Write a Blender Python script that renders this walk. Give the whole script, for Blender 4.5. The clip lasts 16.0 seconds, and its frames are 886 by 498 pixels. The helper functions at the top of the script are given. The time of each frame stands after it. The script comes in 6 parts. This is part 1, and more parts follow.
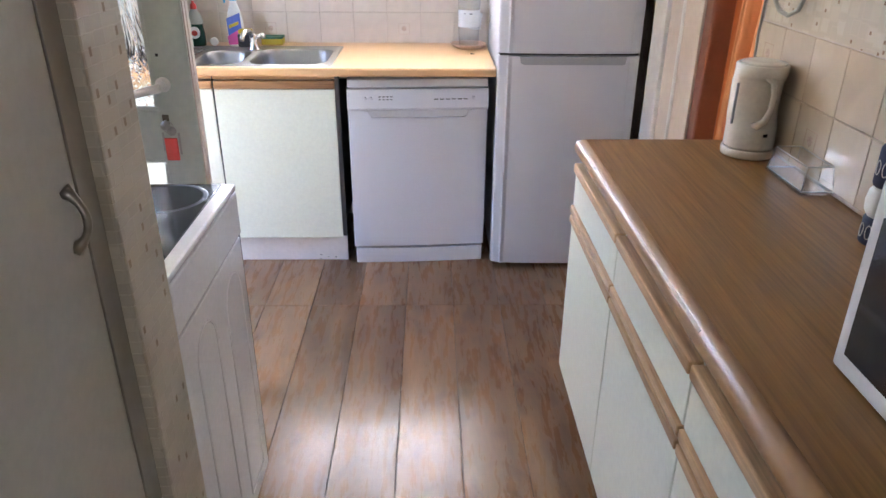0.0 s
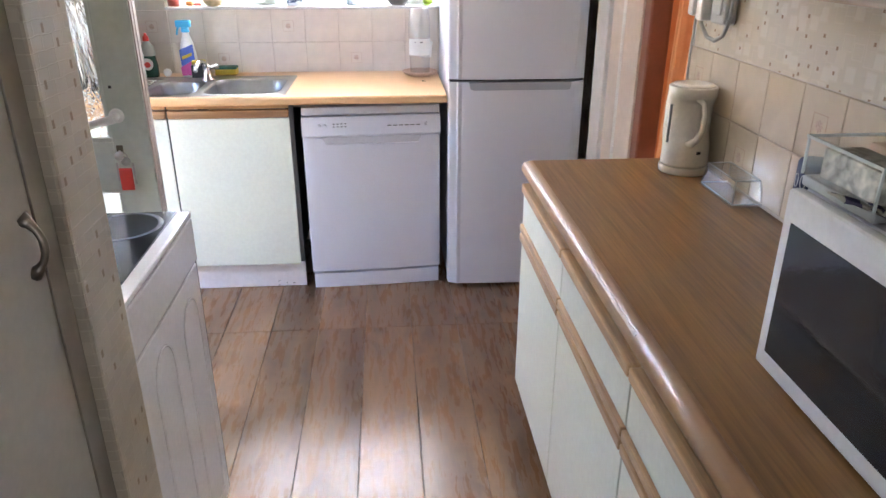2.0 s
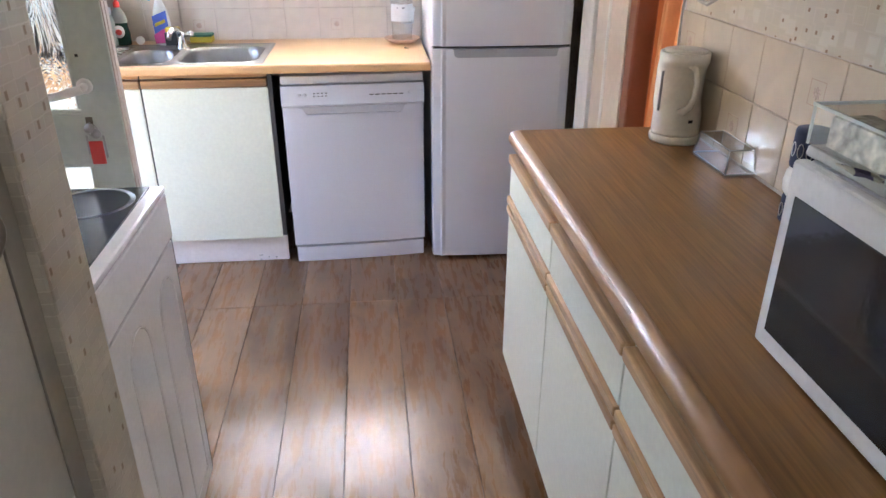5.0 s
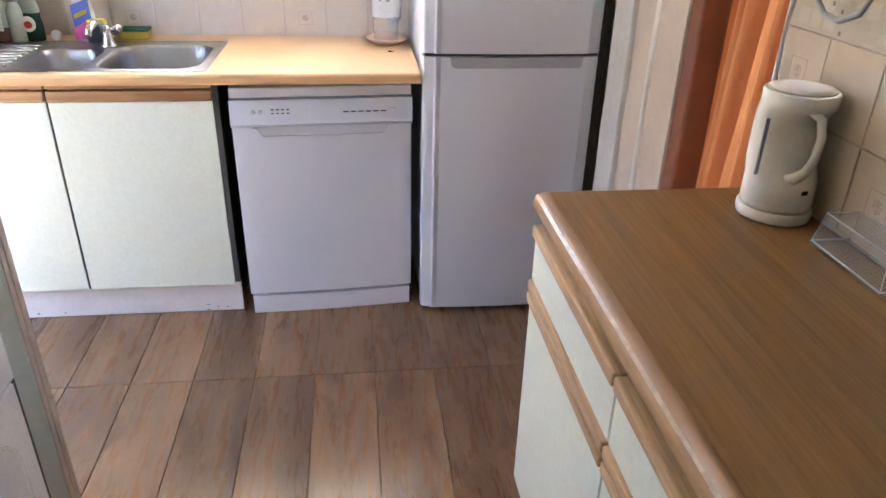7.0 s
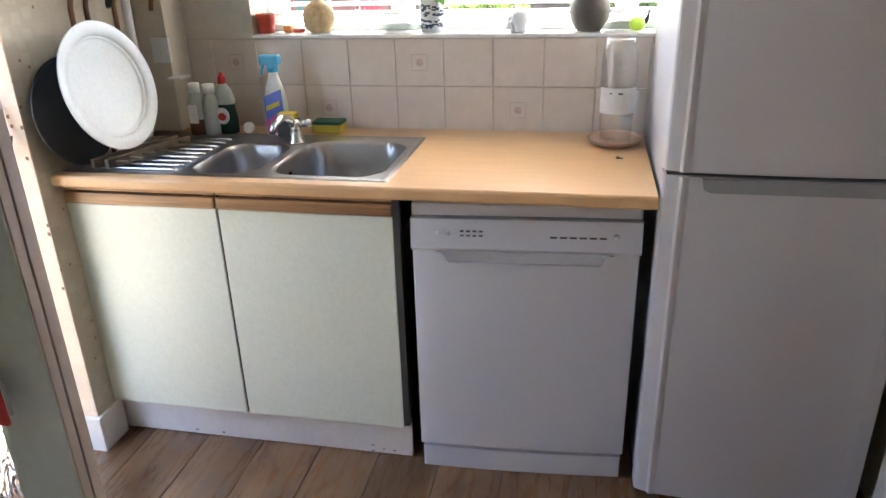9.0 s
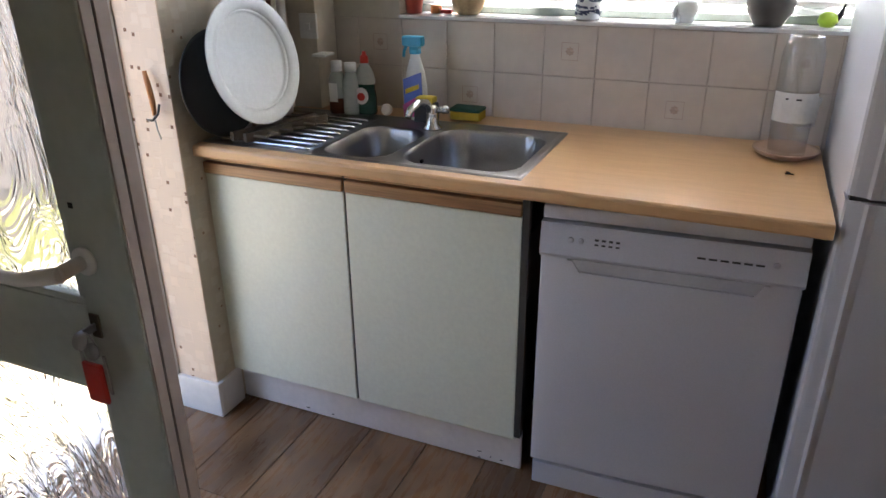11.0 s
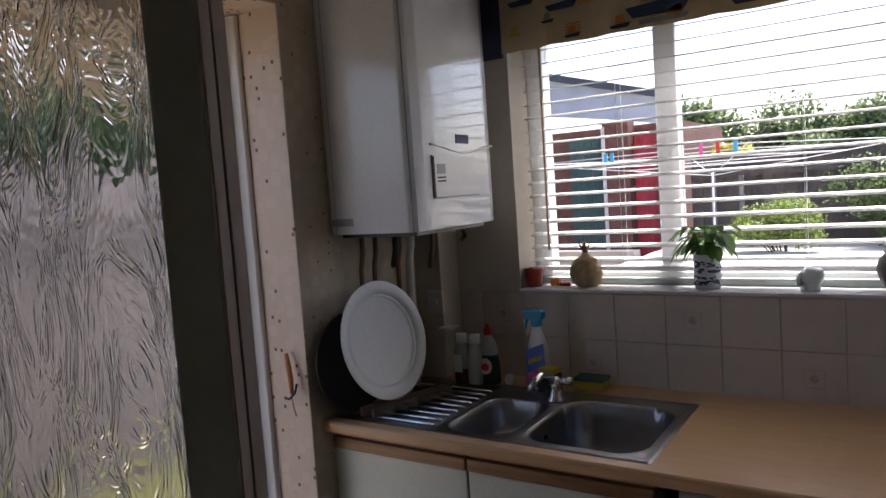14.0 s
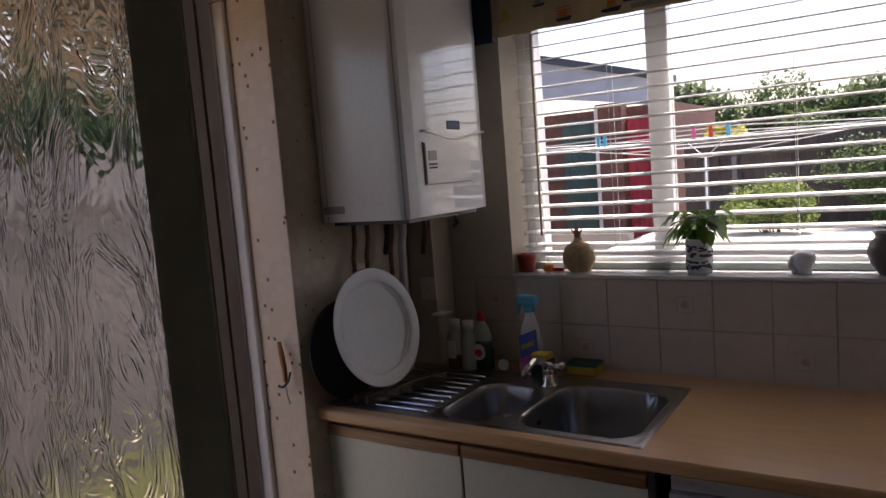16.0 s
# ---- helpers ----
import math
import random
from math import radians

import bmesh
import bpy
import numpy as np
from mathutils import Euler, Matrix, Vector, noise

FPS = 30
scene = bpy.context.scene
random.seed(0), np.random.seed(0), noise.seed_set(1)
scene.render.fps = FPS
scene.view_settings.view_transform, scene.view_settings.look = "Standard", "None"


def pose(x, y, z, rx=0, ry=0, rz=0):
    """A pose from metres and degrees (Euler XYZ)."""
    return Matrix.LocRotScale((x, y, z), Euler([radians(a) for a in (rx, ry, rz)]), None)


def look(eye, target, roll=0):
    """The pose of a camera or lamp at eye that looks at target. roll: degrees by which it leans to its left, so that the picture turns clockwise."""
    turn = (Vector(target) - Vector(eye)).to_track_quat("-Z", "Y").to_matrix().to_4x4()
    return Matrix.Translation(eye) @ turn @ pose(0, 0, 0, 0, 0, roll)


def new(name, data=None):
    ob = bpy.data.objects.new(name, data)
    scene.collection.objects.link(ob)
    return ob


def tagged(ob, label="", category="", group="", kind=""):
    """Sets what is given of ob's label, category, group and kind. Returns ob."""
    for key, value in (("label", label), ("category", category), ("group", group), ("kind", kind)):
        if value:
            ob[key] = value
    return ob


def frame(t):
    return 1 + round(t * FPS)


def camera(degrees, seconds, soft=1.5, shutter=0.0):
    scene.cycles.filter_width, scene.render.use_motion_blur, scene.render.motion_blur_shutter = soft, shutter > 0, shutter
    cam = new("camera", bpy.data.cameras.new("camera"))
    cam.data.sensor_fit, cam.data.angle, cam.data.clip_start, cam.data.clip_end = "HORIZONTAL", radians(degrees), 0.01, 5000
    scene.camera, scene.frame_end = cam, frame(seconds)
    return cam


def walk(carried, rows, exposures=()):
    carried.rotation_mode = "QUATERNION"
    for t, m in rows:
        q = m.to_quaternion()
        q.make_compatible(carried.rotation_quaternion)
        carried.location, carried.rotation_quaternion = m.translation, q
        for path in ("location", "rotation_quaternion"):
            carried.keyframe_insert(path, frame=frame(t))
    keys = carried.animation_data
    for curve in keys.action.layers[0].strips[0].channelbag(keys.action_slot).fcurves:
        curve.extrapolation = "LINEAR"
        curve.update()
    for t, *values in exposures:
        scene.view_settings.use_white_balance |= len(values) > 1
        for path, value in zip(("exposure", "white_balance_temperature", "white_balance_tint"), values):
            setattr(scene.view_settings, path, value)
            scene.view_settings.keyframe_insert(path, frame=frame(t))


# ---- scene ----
cam = camera(63.9, 16.0)
METRES, EYE, TILT, LEAN, TURN = 1.87, 1.43, 0.0, 0.0, -1.1
PATH = [
    (0, (0.012, 0.121, 1.475), (0.048, 1.928, 0.619), 0.4),
    (0.5, (0.016, 0.089, 1.486), (0.13, 1.916, 0.681), 0.1),
    (1, (0.028, 0.066, 1.482), (0.147, 1.892, 0.675), -0.2),
    (1.5, (0.032, 0.059, 1.485), (0.164, 1.892, 0.695), 0.3),
    (2, (0.031, 0.061, 1.486), (0.176, 1.893, 0.695), 0.1),
    (2.5, (0.031, 0.057, 1.487), (0.18, 1.893, 0.709), 0.5),
    (3, (0.031, 0.054, 1.487), (0.191, 1.89, 0.71), 0.5),
    (3.5, (0.032, 0.057, 1.485), (0.196, 1.886, 0.693), 0.5),
    (4, (0.033, 0.059, 1.484), (0.227, 1.872, 0.664), -0.4),
    (4.2, (0.031, 0.06, 1.481), (0.233, 1.866, 0.646), -0.6),
    (6.3, (0.061, 0.489, 1.448), (0.225, 2.273, 0.558), 1.9),
    (6.5, (0.068, 0.582, 1.439), (0.323, 2.353, 0.544), 1.9),
    (7, (0.076, 0.774, 1.443), (0.303, 2.538, 0.529), 1.5),
    (7.5, (0.137, 0.962, 1.461), (0.179, 2.766, 0.6), 1.7),
    (8, (0.114, 1.108, 1.452), (0.043, 2.927, 0.623), 1.0),
    (8.5, (0.082, 1.236, 1.45), (0.004, 3.058, 0.629), -1.7),
    (9, (0.099, 1.384, 1.453), (-0.272, 3.19, 0.677), -1.6),
    (9.5, (0.101, 1.451, 1.456), (-0.486, 3.191, 0.662), -0.4),
    (9.7, (0.097, 1.46, 1.449), (-0.527, 3.194, 0.673), -0.8),
    (11.8, (0.074, 1.538, 1.446), (-0.735, 3.146, 0.574), -0.6),
    (12, (0.078, 1.541, 1.446), (-0.768, 3.124, 0.564), -1.0),
    (12.5, (0.075, 1.543, 1.451), (-0.854, 3.116, 0.638), -0.5),
    (13, (0.075, 1.538, 1.495), (-0.972, 3.174, 1.023), -0.4),
    (13.5, (0.091, 1.535, 1.538), (-1.017, 3.186, 1.326), -1.6),
    (14, (0.102, 1.526, 1.556), (-0.988, 3.195, 1.394), -4.0),
    (14.5, (0.106, 1.524, 1.569), (-0.951, 3.216, 1.425), -4.2),
    (15, (0.113, 1.53, 1.572), (-0.931, 3.229, 1.425), -4.1),
    (15.5, (0.109, 1.529, 1.573), (-0.936, 3.225, 1.396), -3.9),
    (16, (0.105, 1.534, 1.567), (-0.972, 3.206, 1.356), -4.5),
]
EXPOSURES = [(0.0, 5.06, 6000, 13), (1.5, 5.15, 6000, 13), (4.2, 5.15, 6000, 13), (7.0, 5.03, 6150, 13), (8.0, 4.72, 6350, 12), (9.0, 4.24, 6400, 10), (9.5, 3.75, 6400, 12), (9.7, 3.6, 6400, 12), (12.0, 3.28, 6150, 12), (12.5, 3.02, 6100, 13), (13.0, 2.8, 5900, 14), (13.5, 1.95, 6050, 17), (14.0, 1.53, 6150, 19), (14.5, 1.18, 6300, 22), (16.0, 1.05, 6550, 24)]
walk(cam, [(t, look(eye, target, roll)) for t, eye, target, roll in PATH], EXPOSURES)

# ---- place ----
# world, sun and large lights
world = bpy.data.worlds.new("sky")
scene.world = world
world.use_nodes = True
wn = world.node_tree
sky = wn.nodes.new("ShaderNodeTexSky")
sky.sky_type, sky.sun_disc = "NISHITA", False
sky.sun_elevation, sky.sun_rotation = radians(59), radians(10)
sky.dust_density = 3.0
wn.links.new(sky.outputs[0], wn.nodes["Background"].inputs[0])
wn.nodes["Background"].inputs[1].default_value = 0.15


def lamp(name, kind, energy, m, color=(1, 1, 1), size=None):
    data = bpy.data.lights.new(name, kind)
    data.energy, data.color = energy, color
    if kind == "AREA":
        data.shape, data.size, data.size_y = "RECTANGLE", size[0], size[1]
    ob = new(name, data)
    ob.matrix_world = m
    return ob


sun = lamp("sun", "SUN", 5.0, look((0.9, 5.2, 8.8), (0, 0, 0)), (1, 0.95, 0.87))
sun.data.angle = radians(0.6)
lamp("dining_room_sky", "AREA", 4.5, look((3.2, 2.0, 1.6), (1.0, 2.3, 1.1)), (1.0, 0.96, 0.9), (1.4, 1.4))
# Fill lamp added behind the camera to brighten the near side; no known window.
lamp("hall_fill", "AREA", 0.52, look((0.1, -2.3, 1.5), (0.1, 2.0, 1.0)), (0.95, 0.97, 1.0), (1.0, 1.5))


# ---- materials ----
def shader(name):
    m = bpy.data.materials.new(name)
    m.use_nodes = True
    t = m.node_tree
    return m, t, t.nodes["Principled BSDF"]


def add(t, kind, **values):
    n = t.nodes.new(kind)
    for key, value in values.items():
        n.inputs[key.replace("_", " ")].default_value = value
    return n


def coords(t, stretch=(1, 1, 1), shift=False):
    tc = t.nodes.new("ShaderNodeTexCoord")
    mp = t.nodes.new("ShaderNodeMapping")
    mp.inputs["Scale"].default_value = stretch
    t.links.new(tc.outputs["Object"], mp.inputs[0])
    if shift:
        oi = t.nodes.new("ShaderNodeObjectInfo")
        mul = t.nodes.new("ShaderNodeMath")
        mul.operation = "MULTIPLY"
        mul.inputs[1].default_value = 37.0
        t.links.new(oi.outputs["Random"], mul.inputs[0])
        t.links.new(mul.outputs[0], mp.inputs["Location"])
    return mp.outputs[0]


def ramp(t, source, stops):
    r = t.nodes.new("ShaderNodeValToRGB")
    e = r.color_ramp.elements
    while len(e) < len(stops):
        e.new(0.5)
    for item, (p, c) in zip(e, stops):
        item.position, item.color = p, (*c, 1)
    t.links.new(source, r.inputs[0])
    return r.outputs[0]


def mixed(t, a, b, factor, mode="MIX"):
    m = t.nodes.new("ShaderNodeMix")
    m.data_type, m.blend_type = "RGBA", mode
    for socket, value in ((m.inputs[6], a), (m.inputs[7], b), (m.inputs[0], factor)):
        if isinstance(value, (int, float)):
            socket.default_value = value
        elif isinstance(value, tuple):
            socket.default_value = (*value, 1)
        else:
            t.links.new(value, socket)
    return m.outputs[2]


def bumped(t, b, height, strength, distance=0.002):
    n = t.nodes.new("ShaderNodeBump")
    n.inputs["Strength"].default_value = strength
    n.inputs["Distance"].default_value = distance
    t.links.new(height, n.inputs["Height"])
    t.links.new(n.outputs[0], b.inputs["Normal"])
    return n


def plain(name, color, rough=0.45, metal=0.0, var=0.1, scale=5.0, grain=90.0, bump=0.15, coat=0.0, stain=None):
    """A surface with slow blotches, fine grain and uneven gloss."""
    m, t, b = shader(name)
    v = coords(t)
    slow, fine = add(t, "ShaderNodeTexNoise", Scale=scale, Detail=4.0), add(t, "ShaderNodeTexNoise", Scale=grain, Detail=3.0)
    t.links.new(v, slow.inputs[0]), t.links.new(v, fine.inputs[0])
    dark = tuple(c * (1 - var) for c in color)
    lite = tuple(min(1, c * (1 + var * 0.6)) for c in color)
    c = ramp(t, slow.outputs[0], [(0.3, dark), (0.7, lite)])
    c = mixed(t, c, ramp(t, fine.outputs[0], [(0.3, (0.93,) * 3), (0.7, (1,) * 3)]), 1.0, "MULTIPLY")
    if stain:
        s = add(t, "ShaderNodeTexNoise", Scale=scale * 3, Detail=8.0, Roughness=0.7)
        t.links.new(v, s.inputs[0])
        c = mixed(t, c, stain, ramp(t, s.outputs[0], [(0.62, (0,) * 3), (0.72, (0.55,) * 3)]))
    t.links.new(c, b.inputs["Base Color"])
    b.inputs["Metallic"].default_value = metal
    t.links.new(ramp(t, slow.outputs[0], [(0.2, (rough * 0.93,) * 3), (0.8, (min(1, rough * 1.07),) * 3)]), b.inputs["Roughness"])
    b.inputs["Coat Weight"].default_value = coat
    bumped(t, b, fine.outputs[0], bump, 0.0006)
    return m


def timber(name, dark, light, rough=0.4, stretch=(30, 2, 30), shift=False, coat=0.0, knots=False, bump=0.2, grain=0.75, deep=0.66):
    """Wood grain that runs along the axis with the small stretch."""
    m, t, b = shader(name)
    v = coords(t, stretch, shift)
    warp = add(t, "ShaderNodeTexNoise", Scale=0.6, Detail=3.0, Distortion=0.6)
    fine = add(t, "ShaderNodeTexNoise", Scale=4.0, Detail=8.0, Roughness=0.65)
    t.links.new(v, warp.inputs[0]), t.links.new(v, fine.inputs[0])
    c = ramp(t, warp.outputs[0], [(0.28, dark), (0.5, tuple((a + c2) / 2 for a, c2 in zip(dark, light))), (0.72, light)])
    c = mixed(t, c, ramp(t, fine.outputs[0], [(0.35, (deep,) * 3), (0.6, (1,) * 3)]), grain, "MULTIPLY")
    if knots:
        k = coords(t, (stretch[0] * 0.22, stretch[1] * 0.9, 1), shift)
        w = add(t, "ShaderNodeTexNoise", Scale=2.2, Detail=5.0, Distortion=1.6)
        t.links.new(k, w.inputs[0])
        c = mixed(t, c, ramp(t, w.outputs[0], [(0.30, (0.62, 0.58, 0.56)), (0.46, (0.97,) * 3), (0.72, (1.13,) * 3)]), 1.0, "MULTIPLY")
        oi = t.nodes.new("ShaderNodeObjectInfo")
        c = mixed(t, c, ramp(t, oi.outputs["Random"], [(0.0, (0.78, 0.77, 0.77)), (1.0, (1.08, 1.05, 1.02))]), 1.0, "MULTIPLY")
    t.links.new(c, b.inputs["Base Color"])
    t.links.new(ramp(t, fine.outputs[0], [(0.3, (rough * 1.05,) * 3), (0.7, (rough * 0.96,) * 3)]), b.inputs["Roughness"])
    b.inputs["Coat Weight"].default_value = coat
    bumped(t, b, fine.outputs[0], bump, 0.0006)
    return m


def wallpaper(name, base, pale, speck, rough=0.6, rare=0.72, fleck_size=0.13):
    """Embossed paper: small uneven rectangles, pale squares and sparse brown flecks."""
    m, t, b = shader(name)
    v = coords(t)
    cells = add(t, "ShaderNodeTexVoronoi", Scale=34.0, Randomness=0.8)
    cells.distance = "CHEBYCHEV"
    big = add(t, "ShaderNodeTexVoronoi", Scale=26.0, Randomness=0.7)
    big.distance = "CHEBYCHEV"
    slow = add(t, "ShaderNodeTexNoise", Scale=2.5, Detail=4.0)
    for n in (cells, big, slow):
        t.links.new(v, n.inputs[0])
    sep = t.nodes.new("ShaderNodeSeparateColor")
    t.links.new(cells.outputs["Color"], sep.inputs[0])
    sep2 = t.nodes.new("ShaderNodeSeparateColor")
    t.links.new(big.outputs["Color"], sep2.inputs[0])
    small = t.nodes.new("ShaderNodeMath")
    small.operation = "LESS_THAN"
    small.inputs[1].default_value = fleck_size
    t.links.new(cells.outputs["Distance"], small.inputs[0])
    few = t.nodes.new("ShaderNodeMath")
    few.operation = "GREATER_THAN"
    few.inputs[1].default_value = rare
    t.links.new(sep.outputs[0], few.inputs[0])
    fleck = t.nodes.new("ShaderNodeMath")
    fleck.operation = "MULTIPLY"
    t.links.new(small.outputs[0], fleck.inputs[0]), t.links.new(few.outputs[0], fleck.inputs[1])
    block = t.nodes.new("ShaderNodeMath")
    block.operation = "LESS_THAN"
    block.inputs[1].default_value = 0.36
    t.links.new(big.outputs["Distance"], block.inputs[0])
    some = t.nodes.new("ShaderNodeMath")
    some.operation = "GREATER_THAN"
    some.inputs[1].default_value = 0.45
    t.links.new(sep2.outputs[1], some.inputs[0])
    square = t.nodes.new("ShaderNodeMath")
    square.operation = "MULTIPLY"
    t.links.new(block.outputs[0], square.inputs[0]), t.links.new(some.outputs[0], square.inputs[1])
    c = ramp(t, slow.outputs[0], [(0.3, tuple(x * 0.9 for x in base)), (0.7, base)])
    half = t.nodes.new("ShaderNodeMath")
    half.operation = "MULTIPLY"
    half.inputs[1].default_value = 0.33
    t.links.new(square.outputs[0], half.inputs[0])
    c = mixed(t, c, pale, half.outputs[0])
    off = t.nodes.new("ShaderNodeMath")
    off.operation = "COMPARE"
    off.inputs[1].default_value, off.inputs[2].default_value = 0.40, 0.035
    t.links.new(big.outputs["Distance"], off.inputs[0])
    c = mixed(t, c, tuple(x * 1.18 for x in base), ramp(t, off.outputs[0], [(0.4, (0,) * 3), (0.6, (0.25,) * 3)]))
    c = mixed(t, c, speck, fleck.outputs[0])
    t.links.new(c, b.inputs["Base Color"])
    b.inputs["Roughness"].default_value = rough
    height = t.nodes.new("ShaderNodeMath")
    height.operation = "SUBTRACT"
    both = t.nodes.new("ShaderNodeMath")
    both.operation = "ADD"
    t.links.new(square.outputs[0], both.inputs[0]), t.links.new(off.outputs[0], both.inputs[1])
    t.links.new(both.outputs[0], height.inputs[0]), t.links.new(fleck.outputs[0], height.inputs[1])
    bumped(t, b, height.outputs[0], 0.8, 0.0025)
    return m


def clear(name, color=(1, 1, 1), rough=0.0, ior=1.45, flow=False, solid=True):
    m, t, b = shader(name)
    b.inputs["Base Color"].default_value = (*color, 1)
    b.inputs["Roughness"].default_value = rough
    b.inputs["IOR"].default_value = ior
    b.inputs["Transmission Weight"].default_value = 1.0
    if flow:
        v = coords(t, (6.5, 6.5, 3.6))
        n = add(t, "ShaderNodeTexNoise", Scale=1.0, Detail=2.0, Distortion=1.8, Roughness=0.45)
        t.links.new(v, n.inputs[0])
        w = t.nodes.new("ShaderNodeMath")
        w.operation = "PINGPONG"
        w.inputs[1].default_value = 0.025
        t.links.new(n.outputs[0], w.inputs[0])
        bumped(t, b, w.outputs[0], 1.0, 0.026)
    return m


def glow(name, color, strength):
    m, t, b = shader(name)
    b.inputs["Base Color"].default_value = (0, 0, 0, 1)
    b.inputs["Emission Color"].default_value = (*color, 1)
    b.inputs["Emission Strength"].default_value = strength
    return m


def cloth(name, color, translucent):
    m = plain(name, color, 0.85, var=0.12, scale=6, bump=0.5)
    t = m.node_tree
    b, out = t.nodes["Principled BSDF"], t.nodes["Material Output"]
    tr = t.nodes.new("ShaderNodeBsdfTranslucent")
    tr.inputs[0].default_value = (*color, 1)
    mx = t.nodes.new("ShaderNodeMixShader")
    mx.inputs[0].default_value = translucent
    t.links.new(b.outputs[0], mx.inputs[1]), t.links.new(tr.outputs[0], mx.inputs[2])
    t.links.new(mx.outputs[0], out.inputs[0])
    return m


def foliage(name, dark, light):
    m, t, b = shader(name)
    g = t.nodes.new("ShaderNodeNewGeometry")
    t.links.new(ramp(t, g.outputs["Random Per Island"], [(0.0, dark), (1.0, light)]), b.inputs["Base Color"])
    b.inputs["Roughness"].default_value = 0.55
    tr = t.nodes.new("ShaderNodeBsdfTranslucent")
    t.links.new(b.inputs["Base Color"].links[0].from_socket, tr.inputs[0])
    mx = t.nodes.new("ShaderNodeMixShader")
    mx.inputs[0].default_value = 0.45
    t.links.new(b.outputs[0], mx.inputs[1]), t.links.new(tr.outputs[0], mx.inputs[2])
    t.links.new(mx.outputs[0], t.nodes["Material Output"].inputs[0])
    return m


def thin_plastic(name, tint, gloss=0.12):
    """Thin clear plastic: lets light straight through, with a sheen that grows at grazing angles."""
    m, t, b = shader(name)
    b.inputs["Base Color"].default_value = (*tint, 1)
    b.inputs["Roughness"].default_value = 0.06
    tp = t.nodes.new("ShaderNodeBsdfTransparent")
    tp.inputs[0].default_value = (*tint, 1)
    gl = t.nodes.new("ShaderNodeBsdfGlossy")
    gl.inputs["Roughness"].default_value = 0.07
    lw = t.nodes.new("ShaderNodeLayerWeight")
    lw.inputs[0].default_value = 0.35
    sq = t.nodes.new("ShaderNodeMath")
    sq.operation = "POWER"
    sq.inputs[1].default_value = 2.2
    t.links.new(lw.outputs["Facing"], sq.inputs[0])
    up = t.nodes.new("ShaderNodeMath")
    up.operation = "MULTIPLY_ADD"
    up.inputs[1].default_value, up.inputs[2].default_value = 0.6, gloss
    t.links.new(sq.outputs[0], up.inputs[0])
    mx = t.nodes.new("ShaderNodeMixShader")
    t.links.new(up.outputs[0], mx.inputs[0]), t.links.new(tp.outputs[0], mx.inputs[1]), t.links.new(gl.outputs[0], mx.inputs[2])
    t.links.new(mx.outputs[0], t.nodes["Material Output"].inputs[0])
    return m


MINT = plain("pale_green_laminate", (0.72, 0.745, 0.645), 0.30, var=0.02, scale=3, bump=0.03)
WHITE_APPLIANCE = plain("white_appliance_enamel", (0.64, 0.64, 0.70), 0.3, var=0.03, scale=2, bump=0.12, grain=260)
GRIP = plain("grey_grip_plastic", (0.33, 0.34, 0.37), 0.4)
RECESS = plain("shaded_white_plastic", (0.54, 0.54, 0.58), 0.4)
PANEL_GLOSS = plain("boiler_gloss_white", (0.72, 0.73, 0.74), 0.05, var=0.02, bump=0.02, coat=0.5)
FRIDGE = plain("fridge_lacquer", (0.58, 0.58, 0.63), 0.33, var=0.04, scale=2, bump=0.2, grain=400)
GLOSS_WHITE = plain("white_gloss_enamel", (0.72, 0.71, 0.71), 0.16, var=0.03, bump=0.03)
PAINT = plain("white_gloss_paint", (0.74, 0.71, 0.68), 0.35, var=0.06, scale=4, bump=0.3, grain=40, stain=(0.55, 0.48, 0.40))
PLINTH = plain("plinth_paint", (0.74, 0.70, 0.70), 0.5, var=0.08, scale=6, bump=0.4, grain=50, stain=(0.48, 0.42, 0.38))
PLASTER = plain("cream_emulsion", (0.60, 0.54, 0.45), 0.7, var=0.08, scale=2, bump=0.4, grain=40)
CEILING = plain("ceiling_emulsion", (0.74, 0.72, 0.68), 0.8, var=0.05, scale=2)
UPVC = plain("window_plastic", (0.76, 0.77, 0.78), 0.3, var=0.03)
DOOR_PAINT = plain("grey_green_door_paint", (0.47, 0.50, 0.45), 0.42, var=0.08, scale=5, bump=0.35, grain=40)
TAUPE = plain("taupe_frame_paint", (0.30, 0.265, 0.225), 0.45, var=0.08, scale=4, bump=0.3, grain=50)
LARDER = plain("larder_cream_paint", (0.42, 0.395, 0.34), 0.42, var=0.05, scale=3, bump=0.25, grain=60)
BLACK = plain("black_void", (0.012, 0.012, 0.014), 0.6)
# Near-black: paints the shade in cabinet gaps, also used for dark parts.
GAP = plain("gap_shade_and_dark_parts", (0.05, 0.047, 0.045), 0.6)
STEEL = plain("stainless_steel", (0.36, 0.35, 0.345), 0.3, metal=1.0, var=0.12, scale=9, bump=0.15, grain=200)
CHROME = plain("chrome", (0.72, 0.72, 0.72), 0.12, metal=1.0, var=0.05)
HOB = plain("ceramic_hob_glass", (0.028, 0.033, 0.043), 0.12, var=0.1, bump=0.02)
HOB.node_tree.nodes["Principled BSDF"].inputs["Specular IOR Level"].default_value = 0.22
HOBRING = plain("hob_ring_print", (0.15, 0.16, 0.18), 0.25)
GROUT = plain("grout", (0.56, 0.48, 0.41), 0.85, var=0.15, scale=30)
OAK = timber("oak_strip", (0.22, 0.10, 0.04), (0.62, 0.38, 0.19), 0.45, (2, 60, 60), knots=False)
OAK_Y = timber("oak_strip_long", (0.26, 0.13, 0.05), (0.68, 0.43, 0.22), 0.4, (60, 2, 60))
BEECH = timber("beech_laminate", (0.64, 0.385, 0.19), (0.71, 0.44, 0.22), 0.3, (7, 70, 70), bump=0.04, grain=0.16)
